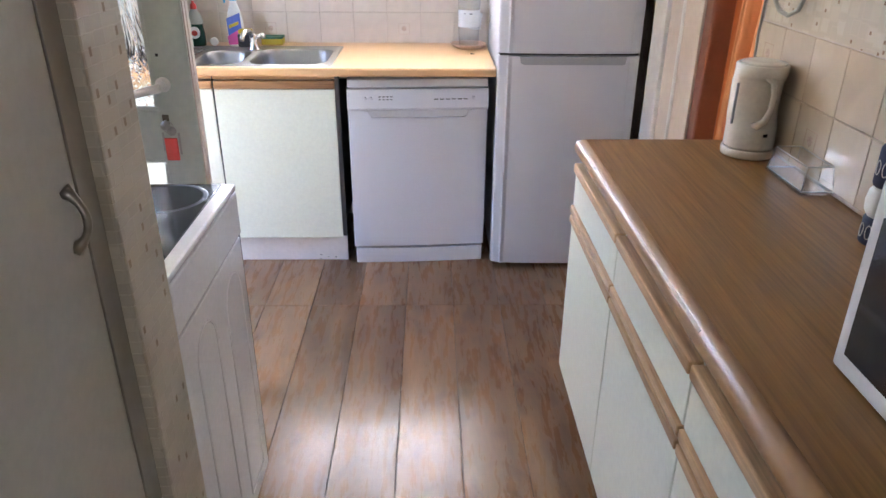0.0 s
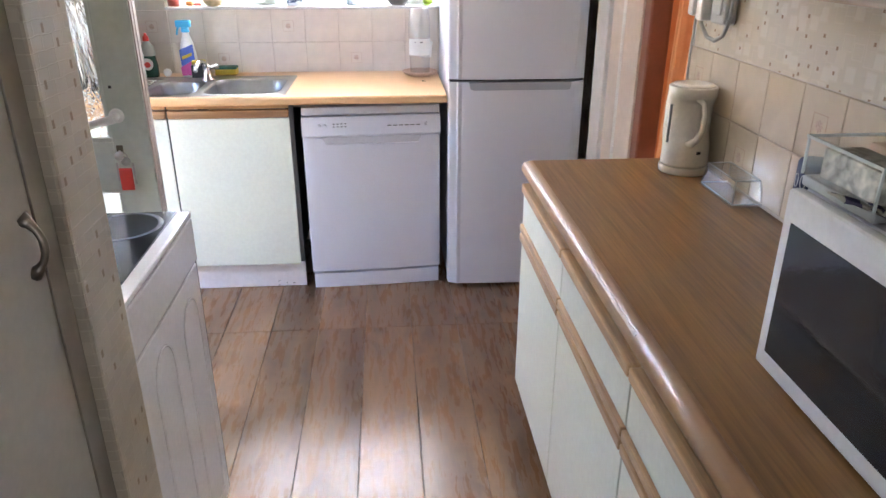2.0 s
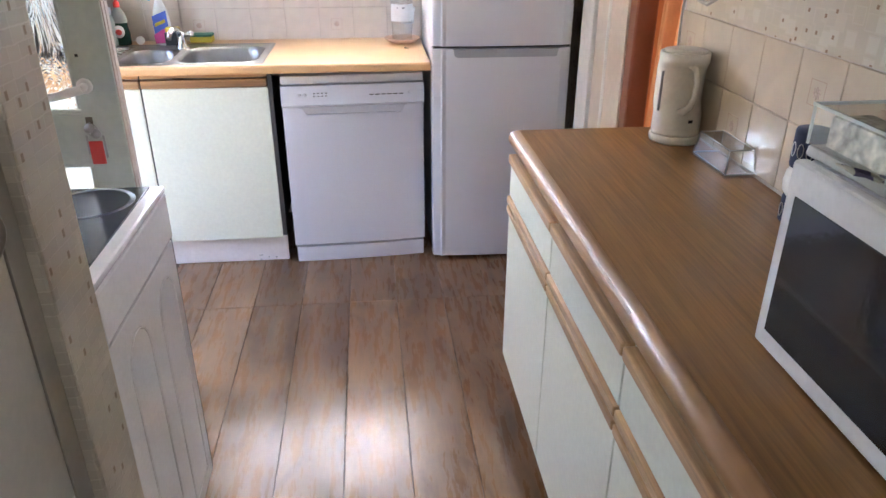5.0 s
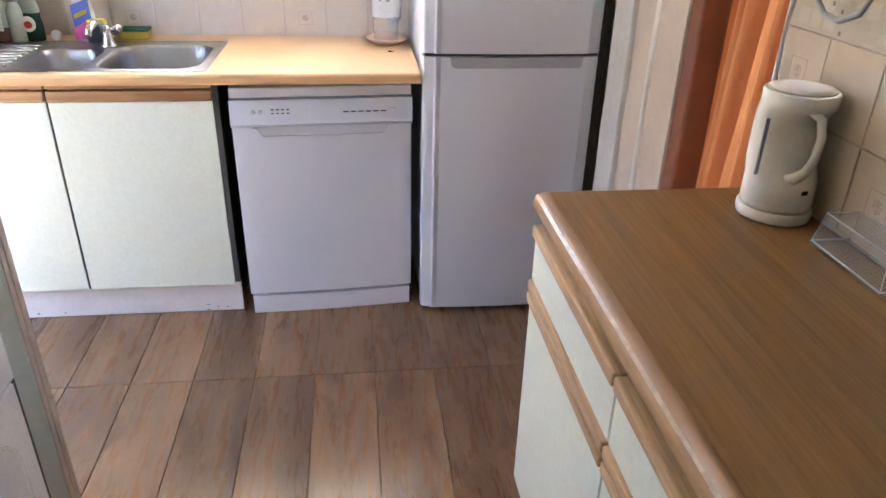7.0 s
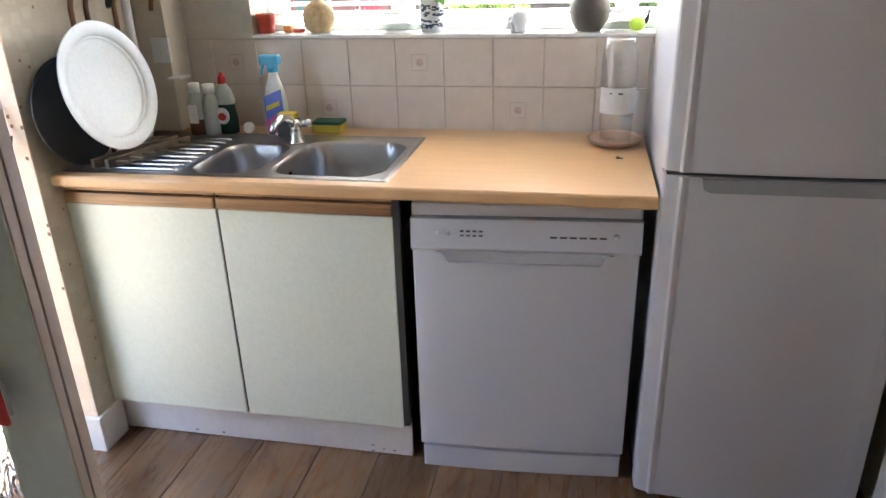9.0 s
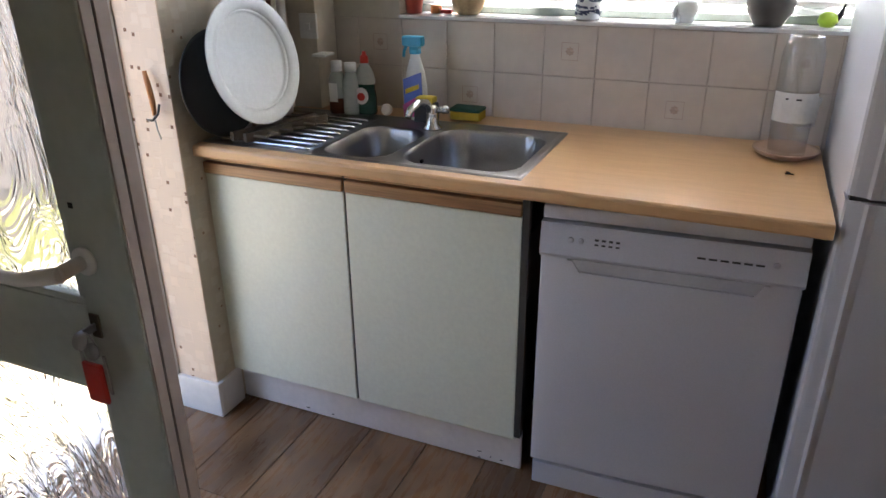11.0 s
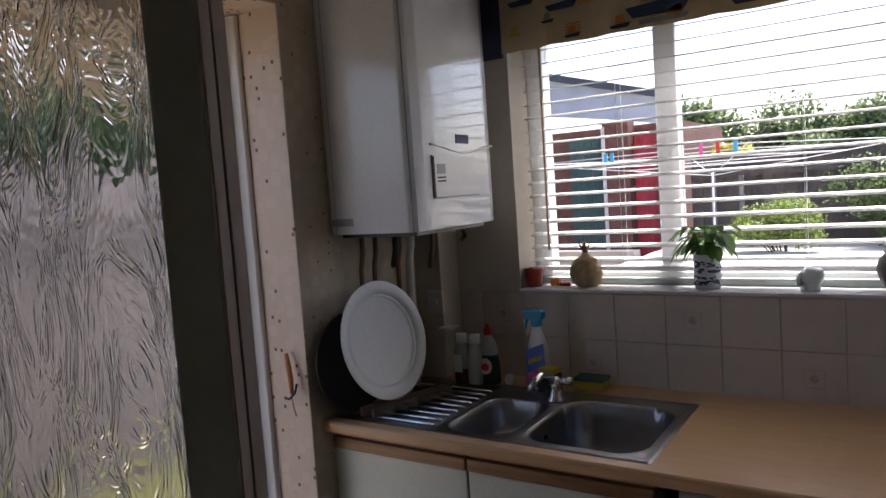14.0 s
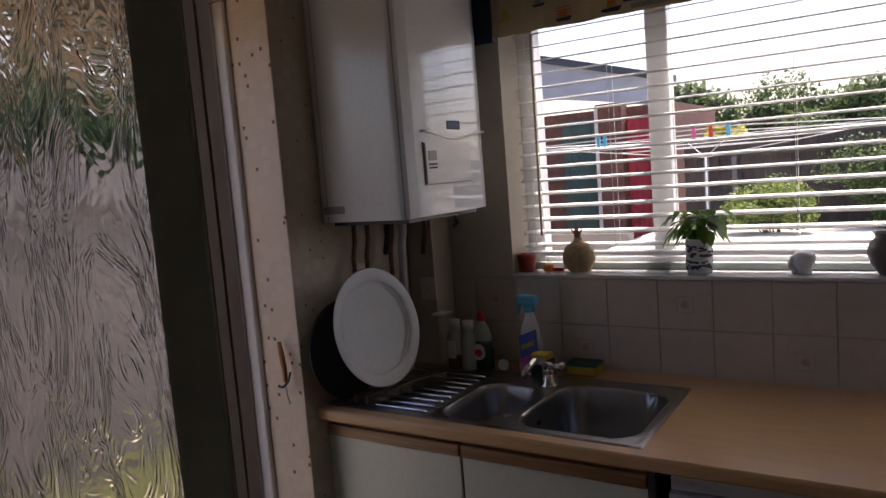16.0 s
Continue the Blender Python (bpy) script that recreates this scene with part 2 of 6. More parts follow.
BROWNTOP = timber("brown_oak_laminate", (0.215, 0.100, 0.026), (0.30, 0.146, 0.040), 0.44, (34, 1.1, 34), bump=0.0, grain=0.85, deep=0.64)
BROWNEDGE = timber("worn_brown_edge", (0.27, 0.135, 0.05), (0.36, 0.185, 0.066), 0.38, (45, 1.3, 45), bump=0.04, grain=0.15)
PLANK = timber("walnut_laminate_plank", (0.150, 0.078, 0.038), (0.32, 0.185, 0.093), 0.275, (13, 1.6, 1), True, 0.06, True, 0.02, deep=0.70)
PAPER = wallpaper("fleck_wallpaper", (0.56, 0.48, 0.36), (0.70, 0.64, 0.54), (0.28, 0.17, 0.10))
# Pinker and paler than PAPER: light bounced off the patio is in the colour.
PAPER_LIT = wallpaper("lit_reveal_wallpaper", (0.70, 0.555, 0.43), (0.77, 0.65, 0.54), (0.20, 0.10, 0.055), rare=0.35, fleck_size=0.17)
TILE = plain("cream_ceramic_tile", (0.66, 0.58, 0.50), 0.13, var=0.04, scale=8, bump=0.05, grain=20)
TILE_R = plain("beige_ceramic_tile", (0.60, 0.50, 0.38), 0.13, var=0.05, scale=8, bump=0.05, grain=20)
TILE_LINE = plain("tile_motif_line", (0.50, 0.36, 0.28), 0.25)
TILE_LITE = plain("tile_motif_fill", (0.68, 0.60, 0.52), 0.2)
GLASS = clear("window_glass", ior=1.05)
OBSCURE = clear("flowing_obscure_glass", (0.86, 0.87, 0.855), 0.06, 1.35, True)
CLEAR_PLASTIC = thin_plastic("clear_plastic", (0.975, 0.98, 0.975), 0.10)
KETTLE = plain("cream_kettle_plastic", (0.80, 0.76, 0.67), 0.25, var=0.03)
DARK_GLASS = plain("microwave_door_glass", (0.02, 0.022, 0.024), 0.08)
RED = plain("red_plastic", (0.55, 0.03, 0.02), 0.3)
BLUE = plain("blue_plastic", (0.05, 0.38, 0.62), 0.35)
ORANGE = cloth("orange_curtain_cloth", (0.56, 0.25, 0.11), 0.22)
BROWN_FRAME = plain("red_brown_varnish", (0.24, 0.085, 0.05), 0.35, var=0.15)
SLAT = cloth("white_slat", (0.82, 0.82, 0.80), 0.3)


def block_paper(name, base, speck):
    """Heavily embossed paper: staggered small blocks with raised joints and upright flecks, on walls that face east."""
    m, t, b = shader(name)
    tc = t.nodes.new("ShaderNodeTexCoord")
    sp, co = t.nodes.new("ShaderNodeSeparateXYZ"), t.nodes.new("ShaderNodeCombineXYZ")
    t.links.new(tc.outputs["Object"], sp.inputs[0])
    t.links.new(sp.outputs[1], co.inputs[0]), t.links.new(sp.outputs[2], co.inputs[1])
    wob = add(t, "ShaderNodeTexNoise", Scale=28.0, Detail=2.0)
    t.links.new(co.outputs[0], wob.inputs[0])
    v = mixed(t, co.outputs[0], wob.outputs["Color"], 0.006)
    br = t.nodes.new("ShaderNodeTexBrick")
    br.offset, br.squash, br.squash_frequency = 0.37, 1.6, 3
    for key, value in (("Scale", 1.0), ("Mortar Size", 0.0012), ("Mortar Smooth", 0.4), ("Brick Width", 0.034), ("Row Height", 0.021), ("Bias", 0.0)):
        br.inputs[key].default_value = value
    br.inputs["Color1"].default_value, br.inputs["Color2"].default_value = (*base, 1), (*[x * 0.9 for x in base], 1)
    br.inputs["Mortar"].default_value = (*[x * 1.05 for x in base], 1)
    t.links.new(v, br.inputs["Vector"])
    mp = t.nodes.new("ShaderNodeMapping")
    mp.inputs["Scale"].default_value = (30, 19, 1)
    t.links.new(co.outputs[0], mp.inputs[0])
    fl = add(t, "ShaderNodeTexVoronoi", Scale=1.0, Randomness=0.9)
    fl.voronoi_dimensions, fl.distance = "2D", "CHEBYCHEV"
    t.links.new(mp.outputs[0], fl.inputs["Vector"])
    spc = t.nodes.new("ShaderNodeSeparateColor")
    t.links.new(fl.outputs["Color"], spc.inputs[0])
    lt, gt, mu = (t.nodes.new("ShaderNodeMath") for _ in range(3))
    lt.operation, gt.operation, mu.operation = "LESS_THAN", "GREATER_THAN", "MULTIPLY"
    lt.inputs[1].default_value, gt.inputs[1].default_value = 0.12, 0.66
    t.links.new(fl.outputs["Distance"], lt.inputs[0]), t.links.new(spc.outputs[0], gt.inputs[0])
    t.links.new(lt.outputs[0], mu.inputs[0]), t.links.new(gt.outputs[0], mu.inputs[1])
    t.links.new(mixed(t, br.outputs["Color"], speck, mu.outputs[0]), b.inputs["Base Color"])
    b.inputs["Roughness"].default_value = 0.6
    bumped(t, b, br.outputs["Fac"], 0.6, 0.0022)
    return m


COLUMN_PAPER = block_paper("embossed_block_wallpaper", (0.43, 0.365, 0.275), (0.25, 0.175, 0.105))


# ---- building blocks ----
def box(bm, x0, x1, y0, y1, z0, z1, bevel=0.0, seg=2):
    made = bmesh.ops.create_cube(bm, size=1.0, matrix=Matrix.Translation(((x0 + x1) / 2, (y0 + y1) / 2, (z0 + z1) / 2)) @ Matrix.Diagonal((x1 - x0, y1 - y0, z1 - z0, 1)))
    if bevel > 0:
        edges = list({e for v in made["verts"] for e in v.link_edges})
        bmesh.ops.bevel(bm, geom=edges, offset=bevel, segments=seg, profile=0.6, affect="EDGES")
    return bm


def block(x0, x1, y0, y1, z0, z1, bevel=0.0, seg=2):
    return box(bmesh.new(), x0, x1, y0, y1, z0, z1, bevel, seg)


def lathe(profile, at=(0, 0, 0), n=28, bm=None):
    """A turned shape about an upright axis from (radius, height) pairs."""
    bm = bm or bmesh.new()
    rings = []
    for r, z in profile:
        rings.append([bm.verts.new((at[0] + r * math.cos(a * math.tau / n), at[1] + r * math.sin(a * math.tau / n), at[2] + z)) for a in range(n)])
    for a, b in zip(rings, rings[1:]):
        for i in range(n):
            bm.faces.new((a[i], a[(i + 1) % n], b[(i + 1) % n], b[i]))
    for ring, flip in ((rings[0], True), (rings[-1], False)):
        if profile[0 if flip else -1][0] > 1e-5:
            bm.faces.new(ring[::-1] if flip else ring)
    bmesh.ops.remove_doubles(bm, verts=bm.verts, dist=1e-6)
    for f in bm.faces:
        f.smooth = True
    return bm


def tube(points, r, n=10, bm=None):
    """A round bar along points."""
    bm = bm or bmesh.new()
    pts = [Vector(p) for p in points]
    rings = []
    side = None
    for i, p in enumerate(pts):
        d = (pts[min(i + 1, len(pts) - 1)] - pts[max(i - 1, 0)]).normalized()
        if side is None:
            side = d.orthogonal().normalized()
        side = (side - d * side.dot(d)).normalized()
        up = d.cross(side)
        radius = r[i] if isinstance(r, (list, tuple)) else r
        rings.append([bm.verts.new(p + radius * (side * math.cos(a * math.tau / n) + up * math.sin(a * math.tau / n))) for a in range(n)])
    for a, b in zip(rings, rings[1:]):
        for i in range(n):
            f = bm.faces.new((a[i], a[(i + 1) % n], b[(i + 1) % n], b[i]))
            f.smooth = True
    bm.faces.new(rings[0][::-1]), bm.faces.new(rings[-1])
    return bm


def arc(a, b, bulge, n=8):
    """Points from a to b that bow out by the vector bulge."""
    a, b, bulge = Vector(a), Vector(b), Vector(bulge)
    return [a.lerp(b, i / n) + bulge * math.sin(math.pi * i / n) ** 0.7 for i in range(n + 1)]


def prism(points, axis, lo, hi, bm=None):
    """A flat outline pushed along an axis ('x', 'y' or 'z')."""
    bm = bm or bmesh.new()
    place = {"x": lambda u, v, w: (w, u, v), "y": lambda u, v, w: (u, w, v), "z": lambda u, v, w: (u, v, w)}[axis]
    a = [bm.verts.new(place(u, v, lo)) for u, v in points]
    b = [bm.verts.new(place(u, v, hi)) for u, v in points]
    bm.faces.new(a), bm.faces.new(b[::-1])
    for i in range(len(a)):
        j = (i + 1) % len(a)
        bm.faces.new((a[j], a[i], b[i], b[j]))
    bmesh.ops.recalc_face_normals(bm, faces=bm.faces)
    return bm


def rounded(u0, u1, v0, v1, r, n=5):
    """A rectangle with round corners, as an outline."""
    out = []
    for cu, cv, s in ((u1 - r, v1 - r, 0), (u0 + r, v1 - r, 1), (u0 + r, v0 + r, 2), (u1 - r, v0 + r, 3)):
        for i in range(n + 1):
            a = (s + i / n) * math.pi / 2
            out.append((cu + r * math.cos(a), cv + r * math.sin(a)))
    return out


def thing(name, at, label, category, group="", kind=""):
    ob = new(name)
    ob.location = at
    ob.empty_display_size = 0.05
    return tagged(ob, label, category, group, kind)


def home(ob):
    p = Vector((0, 0, 0))
    while ob:
        p += ob.location
        ob = ob.parent
    return p


def part(name, bm, material, parent=None, label="", origin=None):
    """One mesh object from a bmesh in world places, under its thing."""
    base = home(parent)
    origin = Vector(origin) if origin else base
    bmesh.ops.translate(bm, verts=bm.verts, vec=-origin)
    me = bpy.data.meshes.new(name)
    bm.to_mesh(me)
    bm.free()
    me.materials.append(material)
    ob = new(name, me)
    ob.parent = parent
    ob.location = origin - base
    return tagged(ob, label)


def structure(name, bm, material, label, category):
    ob = part(name, bm, material)
    return tagged(ob, label, category, kind="structure")


def single(name, bm, material, at, label, category, group=""):
    ob = part(name, bm, material, origin=at)
    return tagged(ob, label, category, group)


# ---- structure ----
LEFT, RIGHT, BACK, TOP = -1.357, 0.93, 3.69, 2.42
DOOR_Y0, DOOR_Y1, DOOR_TOP, OUTER = 2.13, 3.0, 2.11, -1.66
SILL, HEAD, WIN_X0, WIN_X1 = 1.207, 2.15, -1.004, 0.62
CAN_Y0, CAN_Y1 = 2.15, 2.50

structure("floor", block(OUTER, 3.4, -2.6, 3.95, -0.06, -0.004), GAP, "dark base under brown walnut laminate floor planks", "floor")
structure("ceiling", block(OUTER, 3.4, -2.6, 3.95, TOP, TOP + 0.1), CEILING, "plain white emulsioned kitchen ceiling", "ceiling")
bm = block(OUTER, LEFT, DOOR_Y1, BACK, 0, TOP)
box(bm, OUTER, LEFT, 1.2, DOOR_Y0, 0, TOP)
box(bm, OUTER, LEFT, DOOR_Y0, DOOR_Y1, DOOR_TOP, TOP)
box(bm, OUTER, LEFT, -2.6, 1.2, 0, TOP)
structure("wall_west", bm, PAPER, "wall with cream flecked embossed wallpaper around the garden doorway", "wall")
bm = block(OUTER, WIN_X0, BACK, 3.95, 0, TOP)
box(bm, WIN_X1, 3.4, BACK, 3.95, 0, TOP)
box(bm, WIN_X0, WIN_X1, BACK, 3.95, 0, SILL - 0.012)
box(bm, WIN_X0, WIN_X1, BACK, 3.95, HEAD, TOP)
wall_north = structure("wall_north", bm, PLASTER, "cream painted wall with a wide window above the sink", "wall")
bm = block(RIGHT, RIGHT + 0.06, CAN_Y1, BACK, 0, TOP)
box(bm, RIGHT, RIGHT + 0.06, -2.6, CAN_Y0, 0, TOP)
box(bm, RIGHT, RIGHT + 0.06, CAN_Y0, CAN_Y1, 2.08, TOP)
wall_east = structure("wall_east", bm, PAPER, "cream flecked wallpaper above beige tiles, with a doorway", "wall")
structure("wall_south", block(OUTER, 3.4, -2.75, -2.6, 0, TOP), PLASTER, "plain cream end wall", "wall")
structure("wall_far_east", block(3.4, 3.5, -2.75, 3.95, 0, TOP), PLASTER, "plain cream wall of the next room", "wall")
# wallpapered reveal on both sides of the doorway
structure("reveal", block(-1.511, LEFT - 0.001, DOOR_Y1 - 0.004, DOOR_Y1, 0.0, DOOR_TOP - 0.004), PAPER_LIT, "cream flecked wallpaper with pinkish light in its colour on the doorway reveal", "wall")
structure("reveal", block(OUTER + 0.08, LEFT - 0.001, DOOR_Y0, DOOR_Y1, DOOR_TOP - 0.004, DOOR_TOP), PAPER_LIT, "cream flecked wallpaper with pinkish light in its colour on the doorway head", "wall")

# larder partition beside the cooker
structure("larder_partition", block(-1.37, -0.44, 1.072, 1.216, 0, TOP, 0.006, 2), COLUMN_PAPER, "wallpapered partition end with brown flecks beside the cooker", "wall")
LARDER_FACE = -0.455
structure("larder_frame", block(LARDER_FACE - 0.05, LARDER_FACE - 0.004, 1.022, 1.0715, 0, TOP, 0.001), TAUPE, "taupe painted upright frame of the larder", "trim")
larder = thing("larder_cupboard", (-0.8, 0.7, 0), "tall cream painted larder cupboard with a closed door", "cupboard")
part("body", block(-1.37, LARDER_FACE - 0.03, 0.1, 1.0215, 0.0, TOP - 0.01), LARDER, larder)
larder_door = part("door", block(LARDER_FACE - 0.03, LARDER_FACE - 0.005, 0.3, 1.019, 0.06, 2.1, 0.004), LARDER, larder)
part("handle", tube(arc((LARDER_FACE - 0.006, 0.988, 1.066), (LARDER_FACE - 0.006, 0.988, 1.148), (0.023, 0, 0), 10), [0.012, 0.0075, 0.0055, 0.0055, 0.0055, 0.0055, 0.0055, 0.0055, 0.0055, 0.0075, 0.012]), plain("tarnished_bow_metal", (0.30, 0.27, 0.23), 0.28, metal=0.9, var=0.3, scale=30), larder_door, "brushed metal bow handle")

# doorway frame and the open glazed door
surround = thing("door_frame", (-1.62, 2.56, 0), "white painted frame of the garden doorway", "door frame", kind="structure")
part("jamb", block(OUTER, -1.556, DOOR_Y1 - 0.055, DOOR_Y1 - 0.001, 0, DOOR_TOP - 0.005, 0.004), PAINT, surround)
part("door_stop", block(-1.5555, -1.512, DOOR_Y1 - 0.022, DOOR_Y1 - 0.001, 0, DOOR_TOP - 0.005, 0.008, 3), PAINT, surround)
part("jamb", block(OUTER, OUTER + 0.09, DOOR_Y0, DOOR_Y0 + 0.05, 0, DOOR_TOP - 0.005, 0.004), PAINT, surround)
part("head", block(OUTER, OUTER + 0.09, DOOR_Y0 + 0.05, DOOR_Y1 - 0.055, DOOR_TOP - 0.055, DOOR_TOP - 0.005, 0.004), PAINT, surround)
part("threshold", block(OUTER, OUTER + 0.1, DOOR_Y0 + 0.05, DOOR_Y1 - 0.055, 0, 0.03, 0.004), PAINT, surround)

DX0, DX1, DY, DT = -1.545, -0.662, 2.15, 0.045
door = thing("door_1", (DX0, DY, 0), "open grey-green painted garden door with obscure glass", "door", kind="structure")
part("stile", block(DX1 - 0.105, DX1, DY, DY + DT, 0.02, 2.08, 0.003), DOOR_PAINT, door)
part("stile", block(DX0, DX0 + 0.1, DY, DY + DT, 0.02, 2.08, 0.003), DOOR_PAINT, door)
for z0, z1 in ((2.0, 2.08), (0.808, 0.952), (0.02, 0.22)):
    part("rail", block(DX0 + 0.1, DX1 - 0.105, DY + 0.001, DY + DT - 0.001, z0, z1, 0.003), DOOR_PAINT, door)
for z0, z1 in ((0.952, 2.0), (0.22, 0.808)):
    pane = part("pane", block(DX0 + 0.1, DX1 - 0.105, DY + 0.02, DY + 0.026, z0, z1), OBSCURE, door, "wavy patterned obscure glass")
    pane.visible_shadow = False
    bm = block(DX0 + 0.1, DX1 - 0.105, DY + 0.004, DY + 0.018, z0, z0 + 0.012, 0.003)
    box(bm, DX0 + 0.1, DX1 - 0.105, DY + 0.004, DY + 0.018, z1 - 0.012, z1, 0.003)
    box(bm, DX0 + 0.1, DX0 + 0.112, DY + 0.004, DY + 0.018, z0 + 0.012, z1 - 0.012, 0.003)
    box(bm, DX1 - 0.117, DX1 - 0.105, DY + 0.004, DY + 0.018, z0 + 0.012, z1 - 0.012, 0.003)
    part("bead", bm, DOOR_PAINT, door)
bm = tube([(-0.743, DY, 1.030), (-0.740, DY - 0.048, 1.030)], 0.011)
tube([(-0.736, DY - 0.048, 1.030), (-0.763, DY - 0.055, 1.025), (-0.808, DY - 0.055, 1.013), (-0.853, DY - 0.055, 1.010), (-0.893, DY - 0.05, 1.018), (-0.908, DY - 0.048, 1.028)], [0.012, 0.012, 0.0105, 0.0095, 0.009, 0.007], 10, bm)
part("handle", bm, PAINT, door, "white painted lever handle")

# skirting
structure("baseboard", block(-1.51, LEFT + 0.014, DOOR_Y1 - 0.018, DOOR_Y1 - 0.004, 0, 0.125, 0.004), PAINT, "white painted skirting board on the reveal", "skirting")
structure("baseboard", block(LEFT, LEFT + 0.014, DOOR_Y1 - 0.004, 3.10, 0, 0.125, 0.004), PAINT, "short white painted skirting board by the plinth", "skirting")

# window
win = thing("window_1", ((WIN_X0 + WIN_X1) / 2, 3.84, SILL), "white plastic framed window over the sink", "window", kind="structure")
FY0, FY1 = 3.82, 3.88
for x0, x1, z0, z1 in ((WIN_X0, WIN_X0 + 0.066, SILL, HEAD), (WIN_X1 - 0.1, WIN_X1, SILL, HEAD), (-0.557, -0.487, SILL + 0.042, HEAD - 0.08), (0.18, 0.25, SILL + 0.042, HEAD - 0.08),
                       (WIN_X0 + 0.066, WIN_X1 - 0.1, SILL, SILL + 0.042), (WIN_X0 + 0.066, WIN_X1 - 0.1, HEAD - 0.08, HEAD)):
    part("window_frame", block(x0, x1, FY0, FY1, z0, z1, 0.006), UPVC, win)
for x0, x1 in ((WIN_X0 + 0.066, -0.557), (-0.487, 0.18), (0.25, WIN_X1 - 0.1)):
    pane = part("pane", block(x0, x1, 3.848, 3.854, SILL + 0.042, HEAD - 0.08), GLASS, win)
    pane.visible_shadow = False
# Added grey-green strip: the shaded bottom of the white frame, done as colour.
part("frame_shade_strip", block(WIN_X0 + 0.002, WIN_X1 - 0.002, 3.795, 3.8195, SILL + 0.0005, SILL + 0.024, 0.003), plain("grey_green_frame_shade", (0.30, 0.34, 0.31), 0.5, var=0.15), win, "grey-green strip painting the shade on the window frame's foot")
part("window_sill", block(WIN_X0, WIN_X1, BACK - 0.012, FY0, SILL - 0.012, SILL, 0.004), GLOSS_WHITE, win, "white glossy tiled window ledge")

# ---- far run: sink cabinets, worktop, dishwasher, fridge ----
FACE = 3.085


def base_door(parent, x0, x1):
    d = part("door", block(x0, x1, FACE, FACE + 0.018, 0.128, 0.806, 0.002), MINT, parent)
    bm = block(x0, x1, FACE - 0.006, FACE + 0.018, 0.808, 0.842, 0.004)
    part("handle", bm, OAK, d, "worn oak strip handle along the top")
    bm = block(x0, x1, FACE - 0.002, FACE + 0.016, 0.848, 0.862, 0.002)
    part("strip", bm, OAK, d, "thin oak strip under the worktop")
    return d


sink_unit = thing("sink_cabinet", (-0.87, 3.38, 0), "pale green two-door sink cabinet with oak strip handles", "cabinet")
# Body is coloured near-black to give the shade behind the door joints.
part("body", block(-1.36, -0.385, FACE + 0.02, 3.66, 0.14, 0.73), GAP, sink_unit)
base_door(sink_unit, -1.36, -0.892)
base_door(sink_unit, -0.885, -0.385)
part("seam", block(-0.8915, -0.8855, FACE + 0.004, FACE + 0.019, 0.130, 0.862), BLACK, sink_unit, "dark joint between the two doors")
part("plinth", block(-1.352, -0.37, 3.115, 3.13, 0.002, 0.135, 0.004), PLINTH, sink_unit, "chipped white painted plinth")
# Near-black strip paints the shade in the gap beside the dishwasher.
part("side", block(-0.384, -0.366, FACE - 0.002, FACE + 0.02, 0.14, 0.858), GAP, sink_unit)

bm = prism([(3.105, 0.9), (3.053, 0.9), (3.048, 0.897), (3.045, 0.892), (3.045, 0.873), (3.049, 0.867), (3.105, 0.865)], "x", -1.366, 0.283)
sinktop = thing("worktop", (-0.54, 3.37, 0.865), "light beech effect laminate worktop around the sink", "worktop")
part("front_edge", bm, BEECH, sinktop)
bm = block(-1.366, 0.283, 3.53, BACK - 0.005, 0.865, 0.9)
box(bm, -1.366, -1.335, 3.105, 3.53, 0.865, 0.9)
box(bm, -0.415, 0.283, 3.105, 3.53, 0.865, 0.9)
part("surface", bm, BEECH, sinktop)

rnd0 = random.Random(3)
for k in range(16):
    x, top = rnd0.uniform(-1.2, -0.38), k % 3 != 0
    z = 0.133 if top else rnd0.uniform(0.004, 0.03)
    w, h = rnd0.uniform(0.003, 0.012), rnd0.uniform(0.0015, 0.004)
    pts = [(x + w * math.cos(a) * rnd0.uniform(0.6, 1), z + h * math.sin(a) * rnd0.uniform(0.6, 1)) for a in [q * math.tau / 7 for q in range(7)]]
    part("chip", prism(pts, "y", 3.1142, 3.116), GAP, sink_unit)
dw = thing("dishwasher", (-0.04, 3.38, 0), "white freestanding dishwasher under the beech worktop", "dishwasher")
part("body", block(-0.33, 0.253, FACE + 0.03, 3.64, 0.03, 0.845, 0.004), WHITE_APPLIANCE, dw)
DY0 = FACE
part("top", block(-0.335, 0.258, FACE + 0.005, 3.64, 0.812, 0.846, 0.006), WHITE_APPLIANCE, dw)


def bowed(x0, x1, y, depth, bow, z0, z1, n=14):
    """A panel whose front swells gently in the middle, with eased upright edges."""
    pts = [(x0, y + depth), (x0, y + 0.004), (x0 + 0.002, y + 0.001)]
    pts += [(x0 + 0.005 + (x1 - x0 - 0.01) * i / n, y - bow * math.sin(math.pi * i / n)) for i in range(n + 1)]
    pts += [(x1 - 0.002, y + 0.001), (x1, y + 0.004), (x1, y + depth)]
    bm = prism(pts, "z", z0, z1)
    for f in bm.faces:
        f.smooth = abs(f.normal.z) < 0.5
    return bm


dwdoor = part("door", bowed(-0.335, 0.258, FACE, 0.03, 0.007, 0.085, 0.716), WHITE_APPLIANCE, dw)
dwdoor.modifiers.new("creases", "EDGE_SPLIT").split_angle = radians(40)
panel = part("control_panel", prism([(FACE - 0.014, 0.728), (FACE - 0.002, 0.806), (FACE + 0.03, 0.806), (FACE + 0.03, 0.718), (FACE - 0.006, 0.718)], "x", -0.337, 0.26), WHITE_APPLIANCE, dw)
bm = prism([(-0.262, 0.718), (0.185, 0.718), (0.172, 0.694), (0.158, 0.688), (-0.235, 0.688), (-0.249, 0.694)], "y", FACE - 0.0085, FACE + 0.004)
